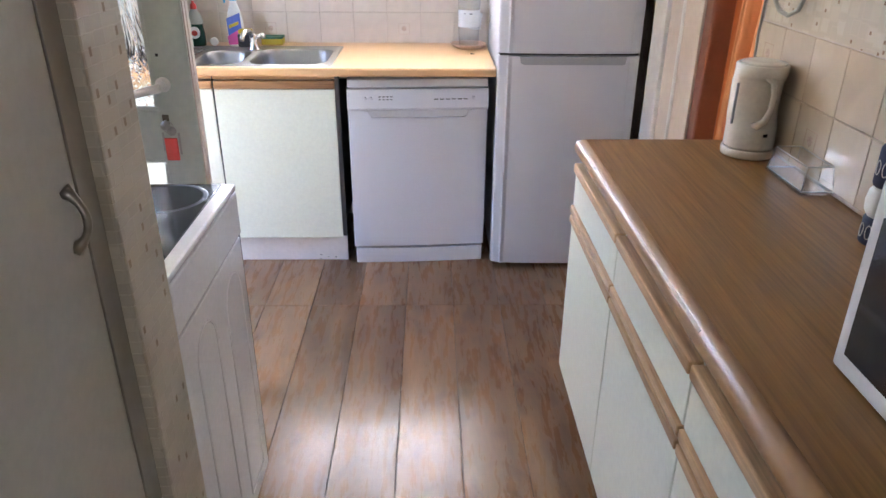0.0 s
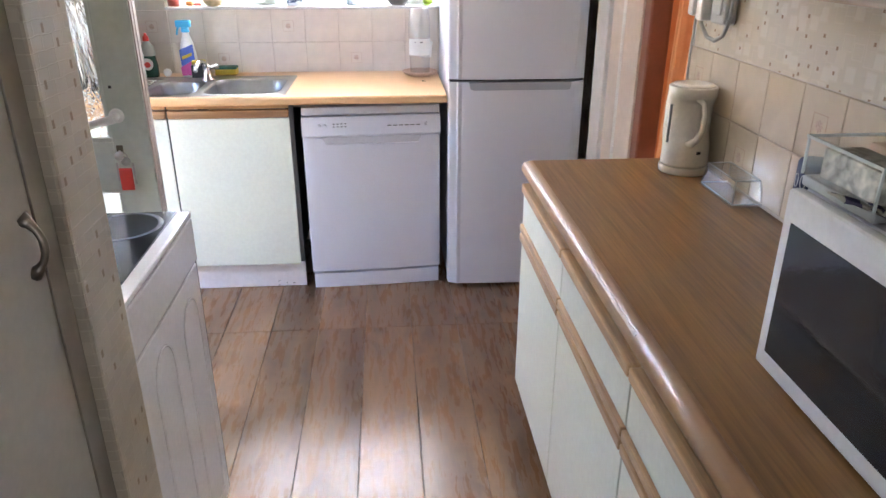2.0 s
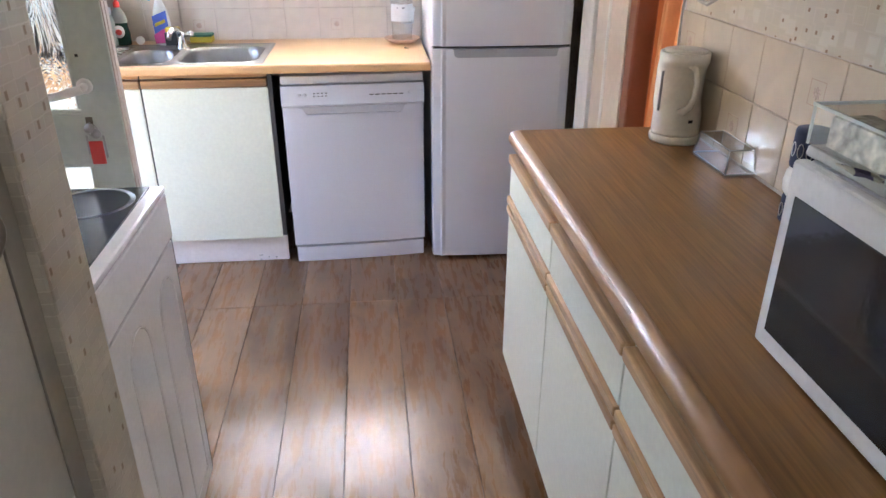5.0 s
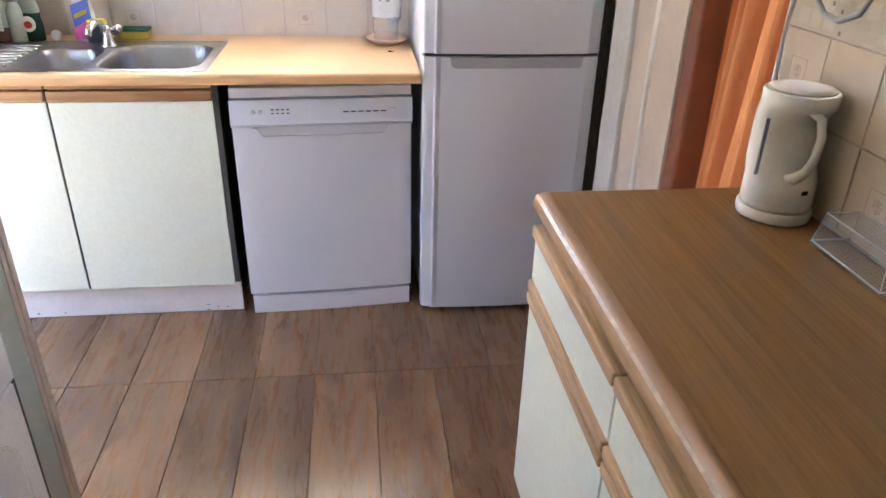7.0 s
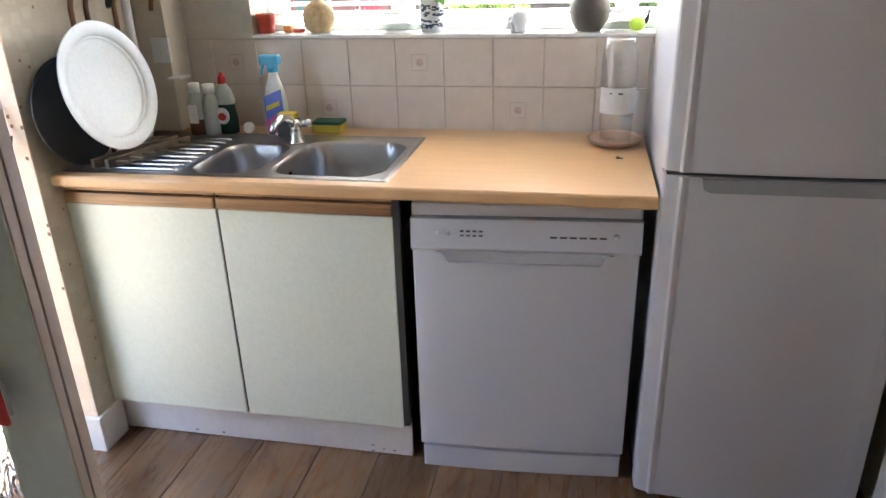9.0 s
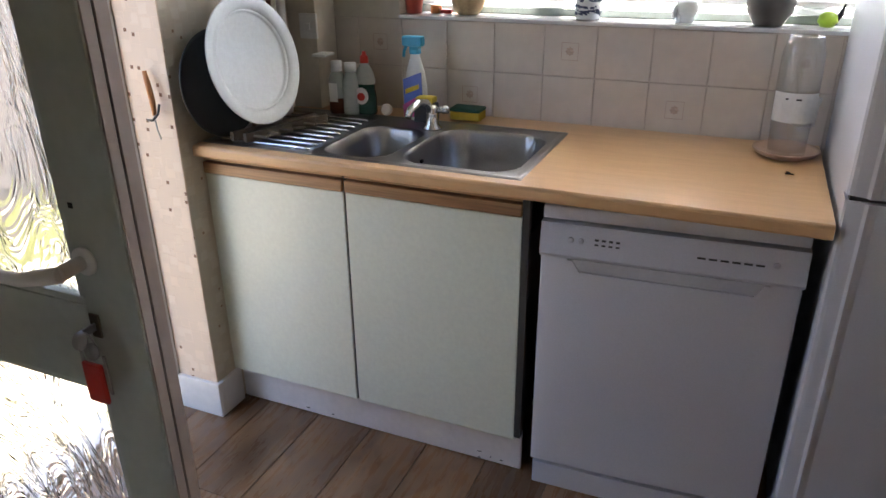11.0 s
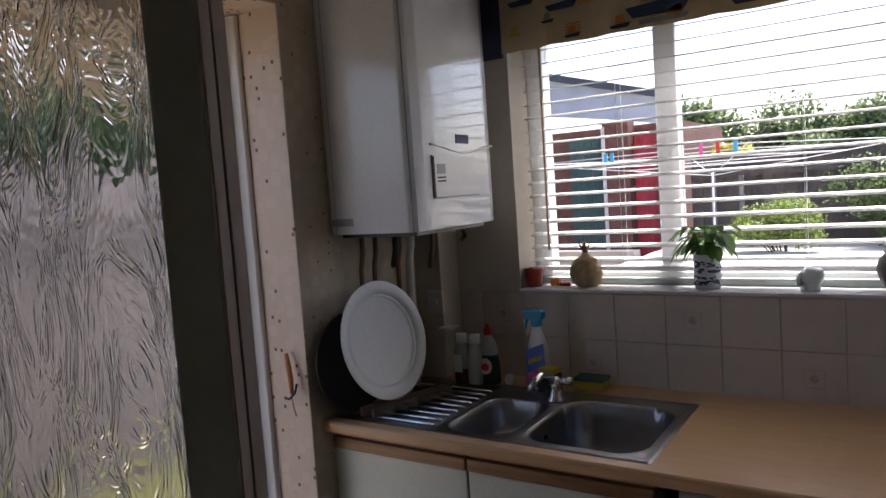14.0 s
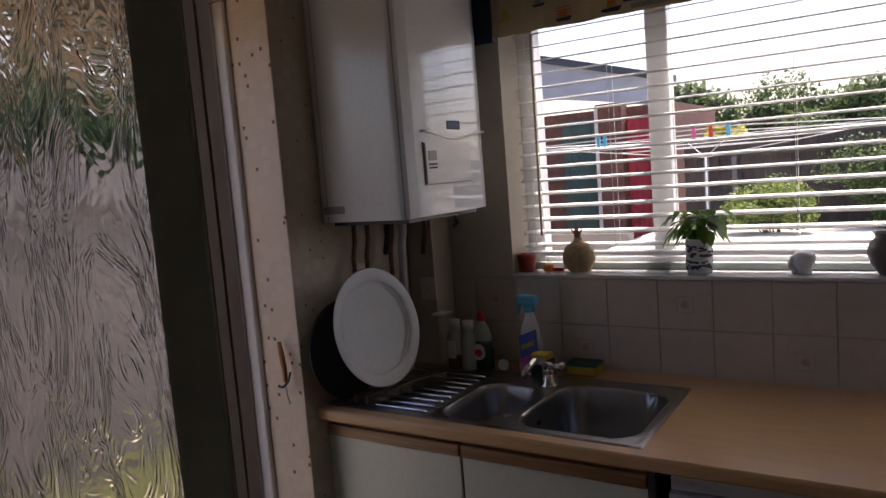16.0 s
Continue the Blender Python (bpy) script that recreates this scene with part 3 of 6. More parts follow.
part("handle_recess", bm, RECESS, dw, "shaded finger recess")
bm = prism([(-0.268, 0.716), (-0.255, 0.716), (-0.237, 0.687), (0.16, 0.687), (0.178, 0.716), (0.191, 0.716), (0.168, 0.676), (-0.245, 0.676)], "y", FACE - 0.014, FACE + 0.004)
part("handle", bm, WHITE_APPLIANCE, dw)
kick = part("kickboard", bowed(-0.328, 0.252, FACE - 0.001, 0.03, 0.007, 0.003, 0.074), WHITE_APPLIANCE, dw)
kick.modifiers.new("creases", "EDGE_SPLIT").split_angle = radians(40)
for i in range(4):
    for dz in (0.0, 0.012):
        part("mark", block(-0.205 + i * 0.0165, -0.196 + i * 0.0165, FACE - 0.0115, FACE - 0.004, 0.762 + dz, 0.765 + dz), GAP, panel)
for i in range(6):
    part("mark", block(0.028 + i * 0.025, 0.046 + i * 0.025, FACE - 0.0115, FACE - 0.004, 0.762, 0.7655), GAP, panel)
for x in (-0.262, -0.238, 0.196):
    bm = lathe([(0.0, 0.0), (0.006, 0.0), (0.0075, -0.004)], (0, 0, 0), 16)
    bmesh.ops.rotate(bm, verts=bm.verts, matrix=Matrix.Rotation(radians(90), 3, "X"))
    bmesh.ops.translate(bm, verts=bm.verts, vec=(x, FACE - 0.011, 0.768))
    part("button", bm, WHITE_APPLIANCE, panel)

dw.rotation_euler = (0, 0, radians(3.4))
dw.location += Vector((-0.017, 0.018, 0))

fridge = thing("fridge_freezer", (0.58, 3.34, 0), "tall white fridge freezer with two doors", "fridge freezer")
FX0, FX1, FF = 0.29, 0.868, 3.06
part("body", block(FX0 + 0.004, FX1 - 0.004, FF + 0.06, 3.66, 0.02, 1.74, 0.005), FRIDGE, fridge)


def fridge_door(z0, z1):
    pts = [(FX0, FF + 0.055), (FX0, FF + 0.008), (FX0 + 0.004, FF), (FX0 + 0.012, FF - 0.004), (FX0 + 0.034, FF - 0.011), (FX0 + 0.040, FF - 0.019), (FX0 + 0.046, FF - 0.0185), (FX0 + 0.056, FF - 0.016)]
    for i in range(1, 12):
        u = i / 12
        pts.append((FX0 + 0.056 + (FX1 - FX0 - 0.056) * u, FF - 0.016 - 0.010 * math.sin(math.pi * u)))
    pts += [(FX1 - 0.004, FF - 0.006), (FX1, FF + 0.004), (FX1, FF + 0.055)]
    return prism(pts, "z", z0, z1)


part("plinth", block(FX0 + 0.02, FX1 - 0.02, FF + 0.03, FF + 0.06, 0.001, 0.04), GAP, fridge)
lower = part("door", fridge_door(0.022, 0.953), FRIDGE, fridge)
upper = part("door", fridge_door(0.964, 1.74), FRIDGE, fridge)
part("handle", prism([(FX0 + 0.085, 0.952), (FX1 - 0.060, 0.952), (FX1 - 0.065, 0.924), (FX1 - 0.075, 0.920), (FX0 + 0.105, 0.920), (FX0 + 0.09, 0.926)], "y", FF - 0.031, FF - 0.01), GRIP, lower, "recessed grey grip along the top edge")
part("gasket", block(FX0 + 0.006, FX1 - 0.006, FF - 0.002, FF + 0.05, 0.954, 0.963), GAP, fridge)

# ---- near run of cabinets on the east side ----
WX, WEND, WNEAR = 0.421, 2.055, -0.45
browntop = thing("worktop", (0.68, 0.8, 0.86), "brown oak effect laminate worktop with worn rounded front edge", "worktop")
part("surface", block(WX + 0.0303, RIGHT - 0.006, WNEAR, WEND, 0.86, 0.9), BROWNTOP, browntop)
nose = [(WX + 0.030, 0.9), (WX + 0.022, 0.8993), (WX + 0.014, 0.8972), (WX + 0.008, 0.8938), (WX + 0.003, 0.8885), (WX, 0.881), (WX, 0.872), (WX + 0.003, 0.866), (WX + 0.010, 0.861), (WX + 0.030, 0.86)]
edge = part("front_edge", prism(nose, "y", WNEAR, WEND), BROWNEDGE, browntop, "rounded laminate edge worn pale in places")
for f in edge.data.polygons:
    f.use_smooth = abs(f.normal.y) < 0.5

# Pale colour for edge wear together with the highlight along the nose.
WORN_GLINT = plain("worn_edge_and_glint", (0.56, 0.42, 0.28), 0.3, var=0.25, scale=40)
wr = random.Random(3)
y = WEND
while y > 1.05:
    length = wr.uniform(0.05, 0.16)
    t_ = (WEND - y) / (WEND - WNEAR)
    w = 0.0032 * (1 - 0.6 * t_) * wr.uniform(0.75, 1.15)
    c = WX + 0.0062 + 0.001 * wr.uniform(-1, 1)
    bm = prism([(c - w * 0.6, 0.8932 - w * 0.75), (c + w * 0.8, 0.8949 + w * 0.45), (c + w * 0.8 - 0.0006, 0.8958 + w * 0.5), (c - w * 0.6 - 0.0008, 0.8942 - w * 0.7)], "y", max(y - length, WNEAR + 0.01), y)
    part("worn_glint_strip", bm, WORN_GLINT, browntop, "pale strip of wear and painted highlight on the rounded edge")
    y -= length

CX = 0.430
SEAMS = [2.05, 1.548, 1.052, 0.55, 0.05, -0.45]
unit = None
for i in range(5):
    y1, y0 = SEAMS[i] - 0.003, SEAMS[i + 1] + 0.003
    if True:
        unit = thing("base_cabinet", (0.68, (y0 + y1) / 2, 0), "pale green base cabinet with drawer, door and oak strips", "cabinet", "cabinets under the brown worktop")
        part("body", block(CX + 0.02, 0.92, y0 - 0.0025, y1 + 0.0025, 0.125, 0.858), MINT, unit)
        part("seam", block(CX + 0.004, CX + 0.0195, y1 - 0.0005, y1 + 0.0005 + 0.0025, 0.15, 0.706), BLACK, unit, "dark joint between two cabinet fronts")
        part("plinth", block(CX + 0.07, CX + 0.085, y0 - 0.0025, y1 + 0.0025, 0.0, 0.125), GAP, unit)
        drawer = part("drawer", block(CX, CX + 0.018, y0, y1, 0.708, 0.806, 0.002), MINT, unit)
        part("handle", block(CX - 0.008, CX + 0.018, y0, y1, 0.808, 0.834, 0.005), OAK_Y, drawer, "worn oak strip handle")
        door_l = part("door", block(CX, CX + 0.018, y0, y1, 0.15, 0.655, 0.002), MINT, unit)
        part("handle", block(CX - 0.008, CX + 0.018, y0, y1, 0.655, 0.676, 0.004), OAK_Y, door_l, "worn oak strip handle")
        part("strip", block(CX - 0.008, CX + 0.018, y0, y1, 0.6845, 0.7065, 0.004), OAK_Y, drawer, "worn oak lower strip")
        part("gap", block(CX + 0.008, CX + 0.0195, y0, y1, 0.676, 0.6845), BLACK, unit, "dark gap between the two oak strips")

# ---- cooker ----
KX0, KX1, KY0, KY1 = -1.06, -0.448, 1.222, 1.70
cooker = thing("cooker", (-0.76, 1.43, 0), "white freestanding electric cooker with black ceramic hob", "cooker")
part("body", block(KX0, KX1 - 0.022, KY0 + 0.003, KY1 - 0.003, 0.03, 0.88, 0.004), GLOSS_WHITE, cooker)
hob = part("hob", block(KX0, KX1 + 0.004, KY0, KY1, 0.882, 0.898, 0.006), GLOSS_WHITE, cooker, "white hob surround")
part("glass", block(KX0 + 0.03, KX1 - 0.025, KY0 + 0.02, KY1 - 0.015, 0.898, 0.902, 0.001), HOB, cooker, "black ceramic glass")
for cx, cy, r in ((-0.57, 1.595, 0.083), (-0.595, 1.365, 0.07), (-0.88, 1.575, 0.07), (-0.88, 1.355, 0.088)):
    bm = tube([(cx + r * math.cos(a * math.tau / 36), cy + r * math.sin(a * math.tau / 36), 0) for a in range(37)], 0.0065, 6)
    for v in bm.verts:
        v.co.z = 0.9021 + v.co.z * 0.06
    part("ring", bm, HOBRING, cooker)


def cooker_door(z0, z1):
    d = part("door", block(KX1 - 0.02, KX1, KY0 + 0.004, KY1 - 0.004, z0, z1, 0.004), GLOSS_WHITE, cooker)
    for yc in (KY0 + 0.145, KY1 - 0.115):
        pts = [(yc + 0.065, z0 + 0.05)]
        for i in range(13):
            a = math.pi * i / 12
            pts.append((yc + 0.065 * math.cos(a), z1 - 0.115 + 0.065 * math.sin(a)))
        pts += [(yc - 0.065, z0 + 0.05), (yc + 0.065, z0 + 0.05)]
        part("moulding", tube([(KX1 + 0.0005, u, v) for u, v in pts], 0.0028, 6), GLOSS_WHITE, d)
    return d


# Black strip stands in for the shade in the gap beside the door.
part("door_gap_shade", block(KX1 - 0.022, KX1 - 0.002, KY1 - 0.0035, KY1 + 0.003, 0.06, 0.766), BLACK, cooker, "black strip painting the dark gap beside the oven door")
fascia = part("control_panel", block(KX1 - 0.02, KX1 + 0.004, KY0 + 0.002, KY1 - 0.002, 0.772, 0.88, 0.006), GLOSS_WHITE, cooker)
cooker_door(0.06, 0.764)

# ---- boiler ----
boiler = thing("boiler", (-1.2, 3.36, 1.435), "white wall-mounted gas boiler with control panel", "boiler")
BX, BY0, BY1, BZ0, BZ1 = -1.022, 3.135, 3.578, 1.447, 2.18
part("casing", prism(rounded(LEFT + 0.002, BX - 0.02, BY0, BY1, 0.02), "z", BZ0, BZ1), GLOSS_WHITE, boiler)
front = part("front_panel", prism([(BX - 0.018, BY0 + 0.002), (BX - 0.006, BY0 + 0.006), (BX + 0.004, BY0 + 0.04), (BX + 0.008, (BY0 + BY1) / 2), (BX + 0.004, BY1 - 0.04), (BX - 0.006, BY1 - 0.006), (BX - 0.018, BY1 - 0.002)], "z", BZ0 + 0.003, BZ1 - 0.003), PANEL_GLOSS, boiler)

NAVY = plain("navy_print", (0.035, 0.05, 0.11), 0.7)
GREY_PRINT = plain("grey_print", (0.28, 0.29, 0.30), 0.5)
DARK_PLASTIC = plain("black_plastic", (0.02, 0.02, 0.022), 0.35)
FROSTED = plain("frosted_plastic", (0.42, 0.45, 0.42), 0.25)
GREEN_LIQUID = plain("dark_green_liquid", (0.02, 0.065, 0.045), 0.12, coat=0.3)
PINK = plain("pink_bottle", (0.62, 0.10, 0.32), 0.25)
YELLOW = plain("yellow_sponge", (0.510, 0.375, 0.038), 0.8, bump=0.8)
SCOUR = plain("green_scourer", (0.04, 0.12, 0.08), 0.9, bump=1.0)
WHITE_PLASTIC = plain("white_plastic", (0.74, 0.74, 0.72), 0.3)
PORCELAIN = plain("white_porcelain", (0.74, 0.77, 0.78), 0.26, var=0.02, bump=0.02)
TERRACOTTA = plain("terracotta", (0.58, 0.38, 0.28), 0.7)
WICKER = plain("wicker_straw", (0.45, 0.33, 0.19), 0.8, var=0.3, scale=60, bump=1.0)
COPPER = plain("copper_pipe", (0.22, 0.12, 0.08), 0.4, metal=0.8)
CABLE = plain("grey_cable", (0.42, 0.41, 0.37), 0.5)
ORANGE_BAR = plain("orange_print", (0.62, 0.22, 0.06), 0.8)
CLOTH = cloth("cream_boat_fabric", (0.60, 0.50, 0.34), 0.35)
YELLOW_PRINT = plain("mustard_print", (0.55, 0.38, 0.10), 0.85)

# boiler details
prism_pts = [(3.214, 1.541), (3.464, 1.541), (3.464, 1.656), (3.214, 1.656)]
flap = part("control_flap", prism(prism_pts, "x", BX + 0.006, BX + 0.013), GLOSS_WHITE, boiler)
part("flap_edge", block(BX + 0.0055, BX + 0.009, 3.210, 3.468, 1.537, 1.540), GREY_PRINT, flap)
part("flap_edge", block(BX + 0.0055, BX + 0.009, 3.2095, 3.2125, 1.540, 1.659), GREY_PRINT, flap)
part("display", block(BX + 0.013, BX + 0.0145, 3.226, 3.268, 1.606, 1.634), GREY_PRINT, flap, "small grey display")
for z in (1.583, 1.593):
    part("label_bar", block(BX + 0.013, BX + 0.0145, 3.226, 3.268, z, z + 0.005), NAVY, flap)
part("badge", block(BX + 0.004, BX + 0.010, 3.343, 3.418, 1.695, 1.722, 0.003), NAVY, boiler, "dark badge with unreadable lettering")
pts = [(BX + 0.0075, BY0 + 0.07 + 0.36 * i / 12, 1.690 - 0.022 * math.sin(math.pi * i / 12) ** 2) for i in range(13)]
part("trim_line", tube(pts, 0.0035, 6), GLOSS_WHITE, boiler)
part("label_plate", block(LEFT + 0.02, LEFT + 0.10, BY0 - 0.002, BY0, 1.472, 1.494), GREY_PRINT, boiler, "small grey rating label")
part("seam", block(BX - 0.0215, BX - 0.0185, BY0 - 0.001, BY0 + 0.01, BZ0, BZ1), GREY_PRINT, boiler)
part("seam", block(LEFT + 0.034, LEFT + 0.036, BY0 - 0.001, BY0 + 0.006, BZ0, BZ1), GREY_PRINT, boiler)
part("tray", block(LEFT + 0.03, BX - 0.03, BY0 + 0.03, BY1 - 0.03, BZ0 - 0.012, BZ0), DARK_PLASTIC, boiler)
part("tap", tube([(-1.07, 3.43, 1.45), (-1.06, 3.44, 1.415), (-1.085, 3.46, 1.40)], 0.008), DARK_PLASTIC, boiler)
for i, (x, y, r, m, z0) in enumerate(((-1.30, 3.22, 0.0075, COPPER, 0.9), (-1.30, 3.285, 0.0075, COPPER, 0.9), (-1.27, 3.35, 0.011, DARK_PLASTIC, 1.33), (-1.29, 3.40, 0.0075, COPPER, 0.9),
                                     (-1.30, 3.475, 0.014, WHITE_PLASTIC, 0.9), (-1.24, 3.52, 0.0075, COPPER, 1.3))):
    pipe = single("pipe", tube([(x, y, 1.445), (x, y, 1.38), (x - 0.015, y + 0.004, 1.33), (x - 0.02, y + 0.004, max(z0, 0.9))], r, 12), m, (x, y, 1.43), ("white plastic waste pipe under the boiler" if m is WHITE_PLASTIC else "thin dark pipe dropping from the boiler"), "pipe", "pipes under the boiler")
pipebox = part("pipe_boxing", block(LEFT + 0.002, LEFT + 0.11, 3.565, BACK - 0.005, 0.905, 1.445, 0.003), PLASTER)
tagged(pipebox, "cream painted boxed pipework in the corner", "boxing", kind="structure")
sw = thing("switch", (-1.25, 3.55, 1.17), "white electrical switch on the corner boxing", "switch")
part("plate", block(-1.30, -1.235, 3.548, 3.559, 1.135, 1.215, 0.004), WHITE_PLASTIC, sw)
part("rocker", block(-1.275, -1.258, 3.543, 3.549, 1.165, 1.185, 0.002), WHITE_PLASTIC, sw)
single("soap_ledge", block(-1.244, -1.195, 3.52, 3.585, 1.083, 1.092, 0.003), WHITE_PLASTIC, (-1.28, 3.53, 1.09), "small white plastic ledge below the switch", "shelf")

hook = thing("wall_hook", (-1.408, 2.975, 1.04), "orange wooden key hook with a dark ring on the reveal", "hook")
part("stem", tube([(-1.420, 2.979, 1.115), (-1.408, 2.972, 1.085), (-1.398, 2.968, 1.04), (-1.398, 2.968, 1.0)], [0.006, 0.008, 0.008, 0.006]), plain("orange_wood", (0.50, 0.20, 0.06), 0.5), hook)
part("peg", tube([(-1.423, 2.965, 0.985), (-1.398, 2.958, 0.988), (-1.383, 2.965, 1.005), (-1.382, 2.975, 1.03)], 0.0035), DARK_PLASTIC, hook)
part("string", tube([(-1.403, 2.972, 0.985), (-1.405, 2.976, 0.955), (-1.401, 2.98, 0.93)], 0.002), CABLE, hook)

# ---- door furniture ----
rose = lathe([(0.0, 0.0), (0.021, 0.0), (0.021, 0.005), (0.017, 0.008), (0.0, 0.008)], (0, 0, 0), 24)
bmesh.ops.rotate(rose, verts=rose.verts, matrix=Matrix.Rotation(radians(90), 3, "X"))
bmesh.ops.translate(rose, verts=rose.verts, vec=(-0.743, DY, 1.030))
part("rose", rose, PAINT, door)
part("keyhole_plate", block(-0.760, -0.741, DY - 0.004, DY, 0.905, 0.944, 0.002), plain("tarnished_brass", (0.14, 0.12, 0.09), 0.4, metal=0.7), door)
part("bolt_hole", block(-0.752, -0.744, DY - 0.001, DY + 0.001, 1.108, 1.116), BLACK, door)
DOOR_EDGE = plain("beige_door_edge", (0.46, 0.38, 0.33), 0.5, var=0.12, scale=6, bump=0.3, grain=40)
part("edge", block(DX1 + 0.0002, DX1 + 0.004, DY + 0.003, DY + 0.020, 0.022, 2.078, 0.001), DOOR_EDGE, door, "beige painted door edge")
part("edge", block(DX1 + 0.0002, DX1 + 0.005, DY + 0.023, DY + DT - 0.001, 0.022, 2.078, 0.001), DOOR_EDGE, door, "beige painted door edge")
part("edge_seal", block(DX1 - 0.001, DX1 + 0.0015, DY + 0.020, DY + 0.023, 0.03, 2.07), BLACK, door)
KX, KY = -0.731, DY - 0.034
keys = thing("keys", (-0.745, DY - 0.03, 0.93), "bunch of keys with a red tag in the door lock", "keys")
part("key", block(-0.752, -0.748, DY - 0.034, DY - 0.004, 0.918, 0.930, 0.001), STEEL, keys)
for dx, z, a in ((0.004, 0.905, 80), (-0.010, 0.922, 60)):
    bm = lathe([(0.0, -0.0015), (0.0135, -0.0015), (0.0135, 0.0015), (0.0, 0.0015)], (0, 0, 0), 16)
    bmesh.ops.rotate(bm, verts=bm.verts, matrix=Matrix.Rotation(radians(a), 3, "X"))
    bmesh.ops.translate(bm, verts=bm.verts, vec=(KX + dx, KY - 0.003 + dx * 0.3, z))
    part("key_head", bm, STEEL, keys)
part("ring", tube([(KX - 0.004 + 0.014 * math.cos(a * math.tau / 14), KY, 0.915 + 0.018 * math.sin(a * math.tau / 14)) for a in range(15)], 0.0014, 6), STEEL, keys)
part("tag", block(KX - 0.020, KX + 0.017, KY - 0.006, KY + 0.001, 0.818, 0.885, 0.003), RED, keys, "worn red plastic key tag")
part("key_blade", block(KX + 0.019, KX + 0.025, KY - 0.001, KY + 0.002, 0.835, 0.90, 0.001), STEEL, keys)
part("key_blade", block(KX - 0.027, KX - 0.021, KY + 0.001, KY + 0.004, 0.845, 0.90, 0.001), STEEL, keys)

# ---- sink ----
def soft_box(u, v, u0, u1, v0, v1, r):
    du, dv = max(u0 + r - u, u - (u1 - r), 0.0), max(v0 + r - v, v - (v1 - r), 0.0)
    inner = min(u - u0, u1 - u, v - v0, v1 - v)
    return r - math.hypot(du, dv) if (du > 0 or dv > 0) else max(inner, 0.0) if inner < r else inner


sink = thing("sink", (-0.87, 3.295, 0.9), "stainless steel bowl and a half sink with drainer", "sink")
bm = bmesh.new()
SX0, SX1, SY0, SY1 = -1.354, -0.393, 3.086, 3.560
NX, NY = 190, 84
grid = []
for j in range(NY + 1):
    row = []
    for i in range(NX + 1):
        x, y = SX0 + (SX1 - SX0) * i / NX, SY0 + (SY1 - SY0) * j / NY
        edge = min(x - SX0, SX1 - x, y - SY0, SY1 - y)
        z = 0.9045 if edge > 0.004 else 0.9005
        if edge > 0.016:
            z = 0.9025
        a = soft_box(x, y, -0.748, -0.425, 3.120, 3.482, 0.08)
        b = soft_box(x, y, -0.985, -0.785, 3.115, 3.432, 0.07)
        for d, depth in ((a, 0.145), (b, 0.10)):
            if d > 0:
                k = min(1.0, d / 0.032)
                z = 0.9025 - depth * (1 - (1 - k) ** 2.2) - 0.006 * min(1, d / 0.15)
        if -1.332 < x < -1.01 and 3.11 < y < 3.51:
            z = 0.8975
        row.append(bm.verts.new((x, y, z)))
    grid.append(row)
for j in range(NY):
    for i in range(NX):
        f = bm.faces.new((grid[j][i], grid[j][i + 1], grid[j + 1][i + 1], grid[j + 1][i]))
        f.smooth = True
part("basin", bm, STEEL, sink)
for k in range(9):
    y = 3.130 + 0.043 * k
    bm = tube([(-1.322, y, 0.9), (-1.312, y, 0.9035), (-1.03, y, 0.9035), (-1.02, y, 0.9)], 0.004, 8)
    part("drainer_ridge", bm, CHROME, sink)
part("plug_hole", lathe([(0.0, 0.7525), (0.026, 0.7525), (0.034, 0.755), (0.036, 0.7515)], (-0.586, 3.30, 0), 24), CHROME, sink)
part("plug_hole", lathe([(0.0, 0.799), (0.022, 0.799), (0.03, 0.8005), (0.032, 0.7975)], (-0.88, 3.27, 0), 24), CHROME, sink)
part("overflow", block(-0.737, -0.730, 3.25, 3.262, 0.858, 0.868, 0.002), BLACK, sink)
tap = thing("mixer_tap", (-0.80, 3.455, 0.9), "chrome mixer tap with lever handles", "tap")
part("body", lathe([(0.03, 0.9025), (0.03, 0.908), (0.02, 0.918), (0.017, 0.945), (0.019, 0.965), (0.012, 0.975), (0.0, 0.976)], (-0.79, 3.458, 0)), CHROME, tap)
part("spout", tube([(-0.79, 3.458, 0.95), (-0.798, 3.435, 0.985), (-0.803, 3.39, 0.995), (-0.808, 3.345, 0.983), (-0.81, 3.33, 0.962)], [0.013, 0.012, 0.011, 0.011, 0.010], 12), CHROME, tap)
part("lever", tube([(-0.775, 3.458, 0.960), (-0.765, 3.46, 0.962), (-0.752, 3.462, 0.966)], [0.008, 0.010, 0.012], 12), CHROME, tap)
part("knob", lathe([(0.0, 0.953), (0.012, 0.954), (0.014, 0.963), (0.012, 0.976), (0.0, 0.978)], (-0.748, 3.462, 0), 16), CHROME, tap)


# ---- beside the sink ----
def tilted_disc(profile, centre, ry, rz, n=56):
    bm = lathe(profile, (0, 0, 0), n)
    m = Matrix.Translation(centre) @ Euler((0, radians(ry), radians(rz))).to_matrix().to_4x4()
    bmesh.ops.transform(bm, verts=bm.verts, matrix=m)
    return bm


PC = (-1.232, 3.192, 1.120)
tray = single("round_tray", tilted_disc([(0.0, 0.0), (0.135, 0.0), (0.150, 0.012), (0.152, 0.014), (0.150, 0.006), (0.135, -0.004), (0.0, -0.004)], (-1.320, 3.150, 1.060), 84, -4), DARK_PLASTIC, (-1.33, 3.14, 0.91), "round black metal tray leaning on the wall", "tray")
platter = thing("platter", (-1.17, 3.15, 0.94), "large white porcelain platter propped in the plate rack", "plate")
part("well", tilted_disc([(0.0, 0.004), (0.128, 0.004), (0.134, 0.007), (0.1395, 0.0135), (0.1405, 0.0088), (0.132, 0.0), (0.0, 0.0)], PC, 78, -5), PORCELAIN, platter)
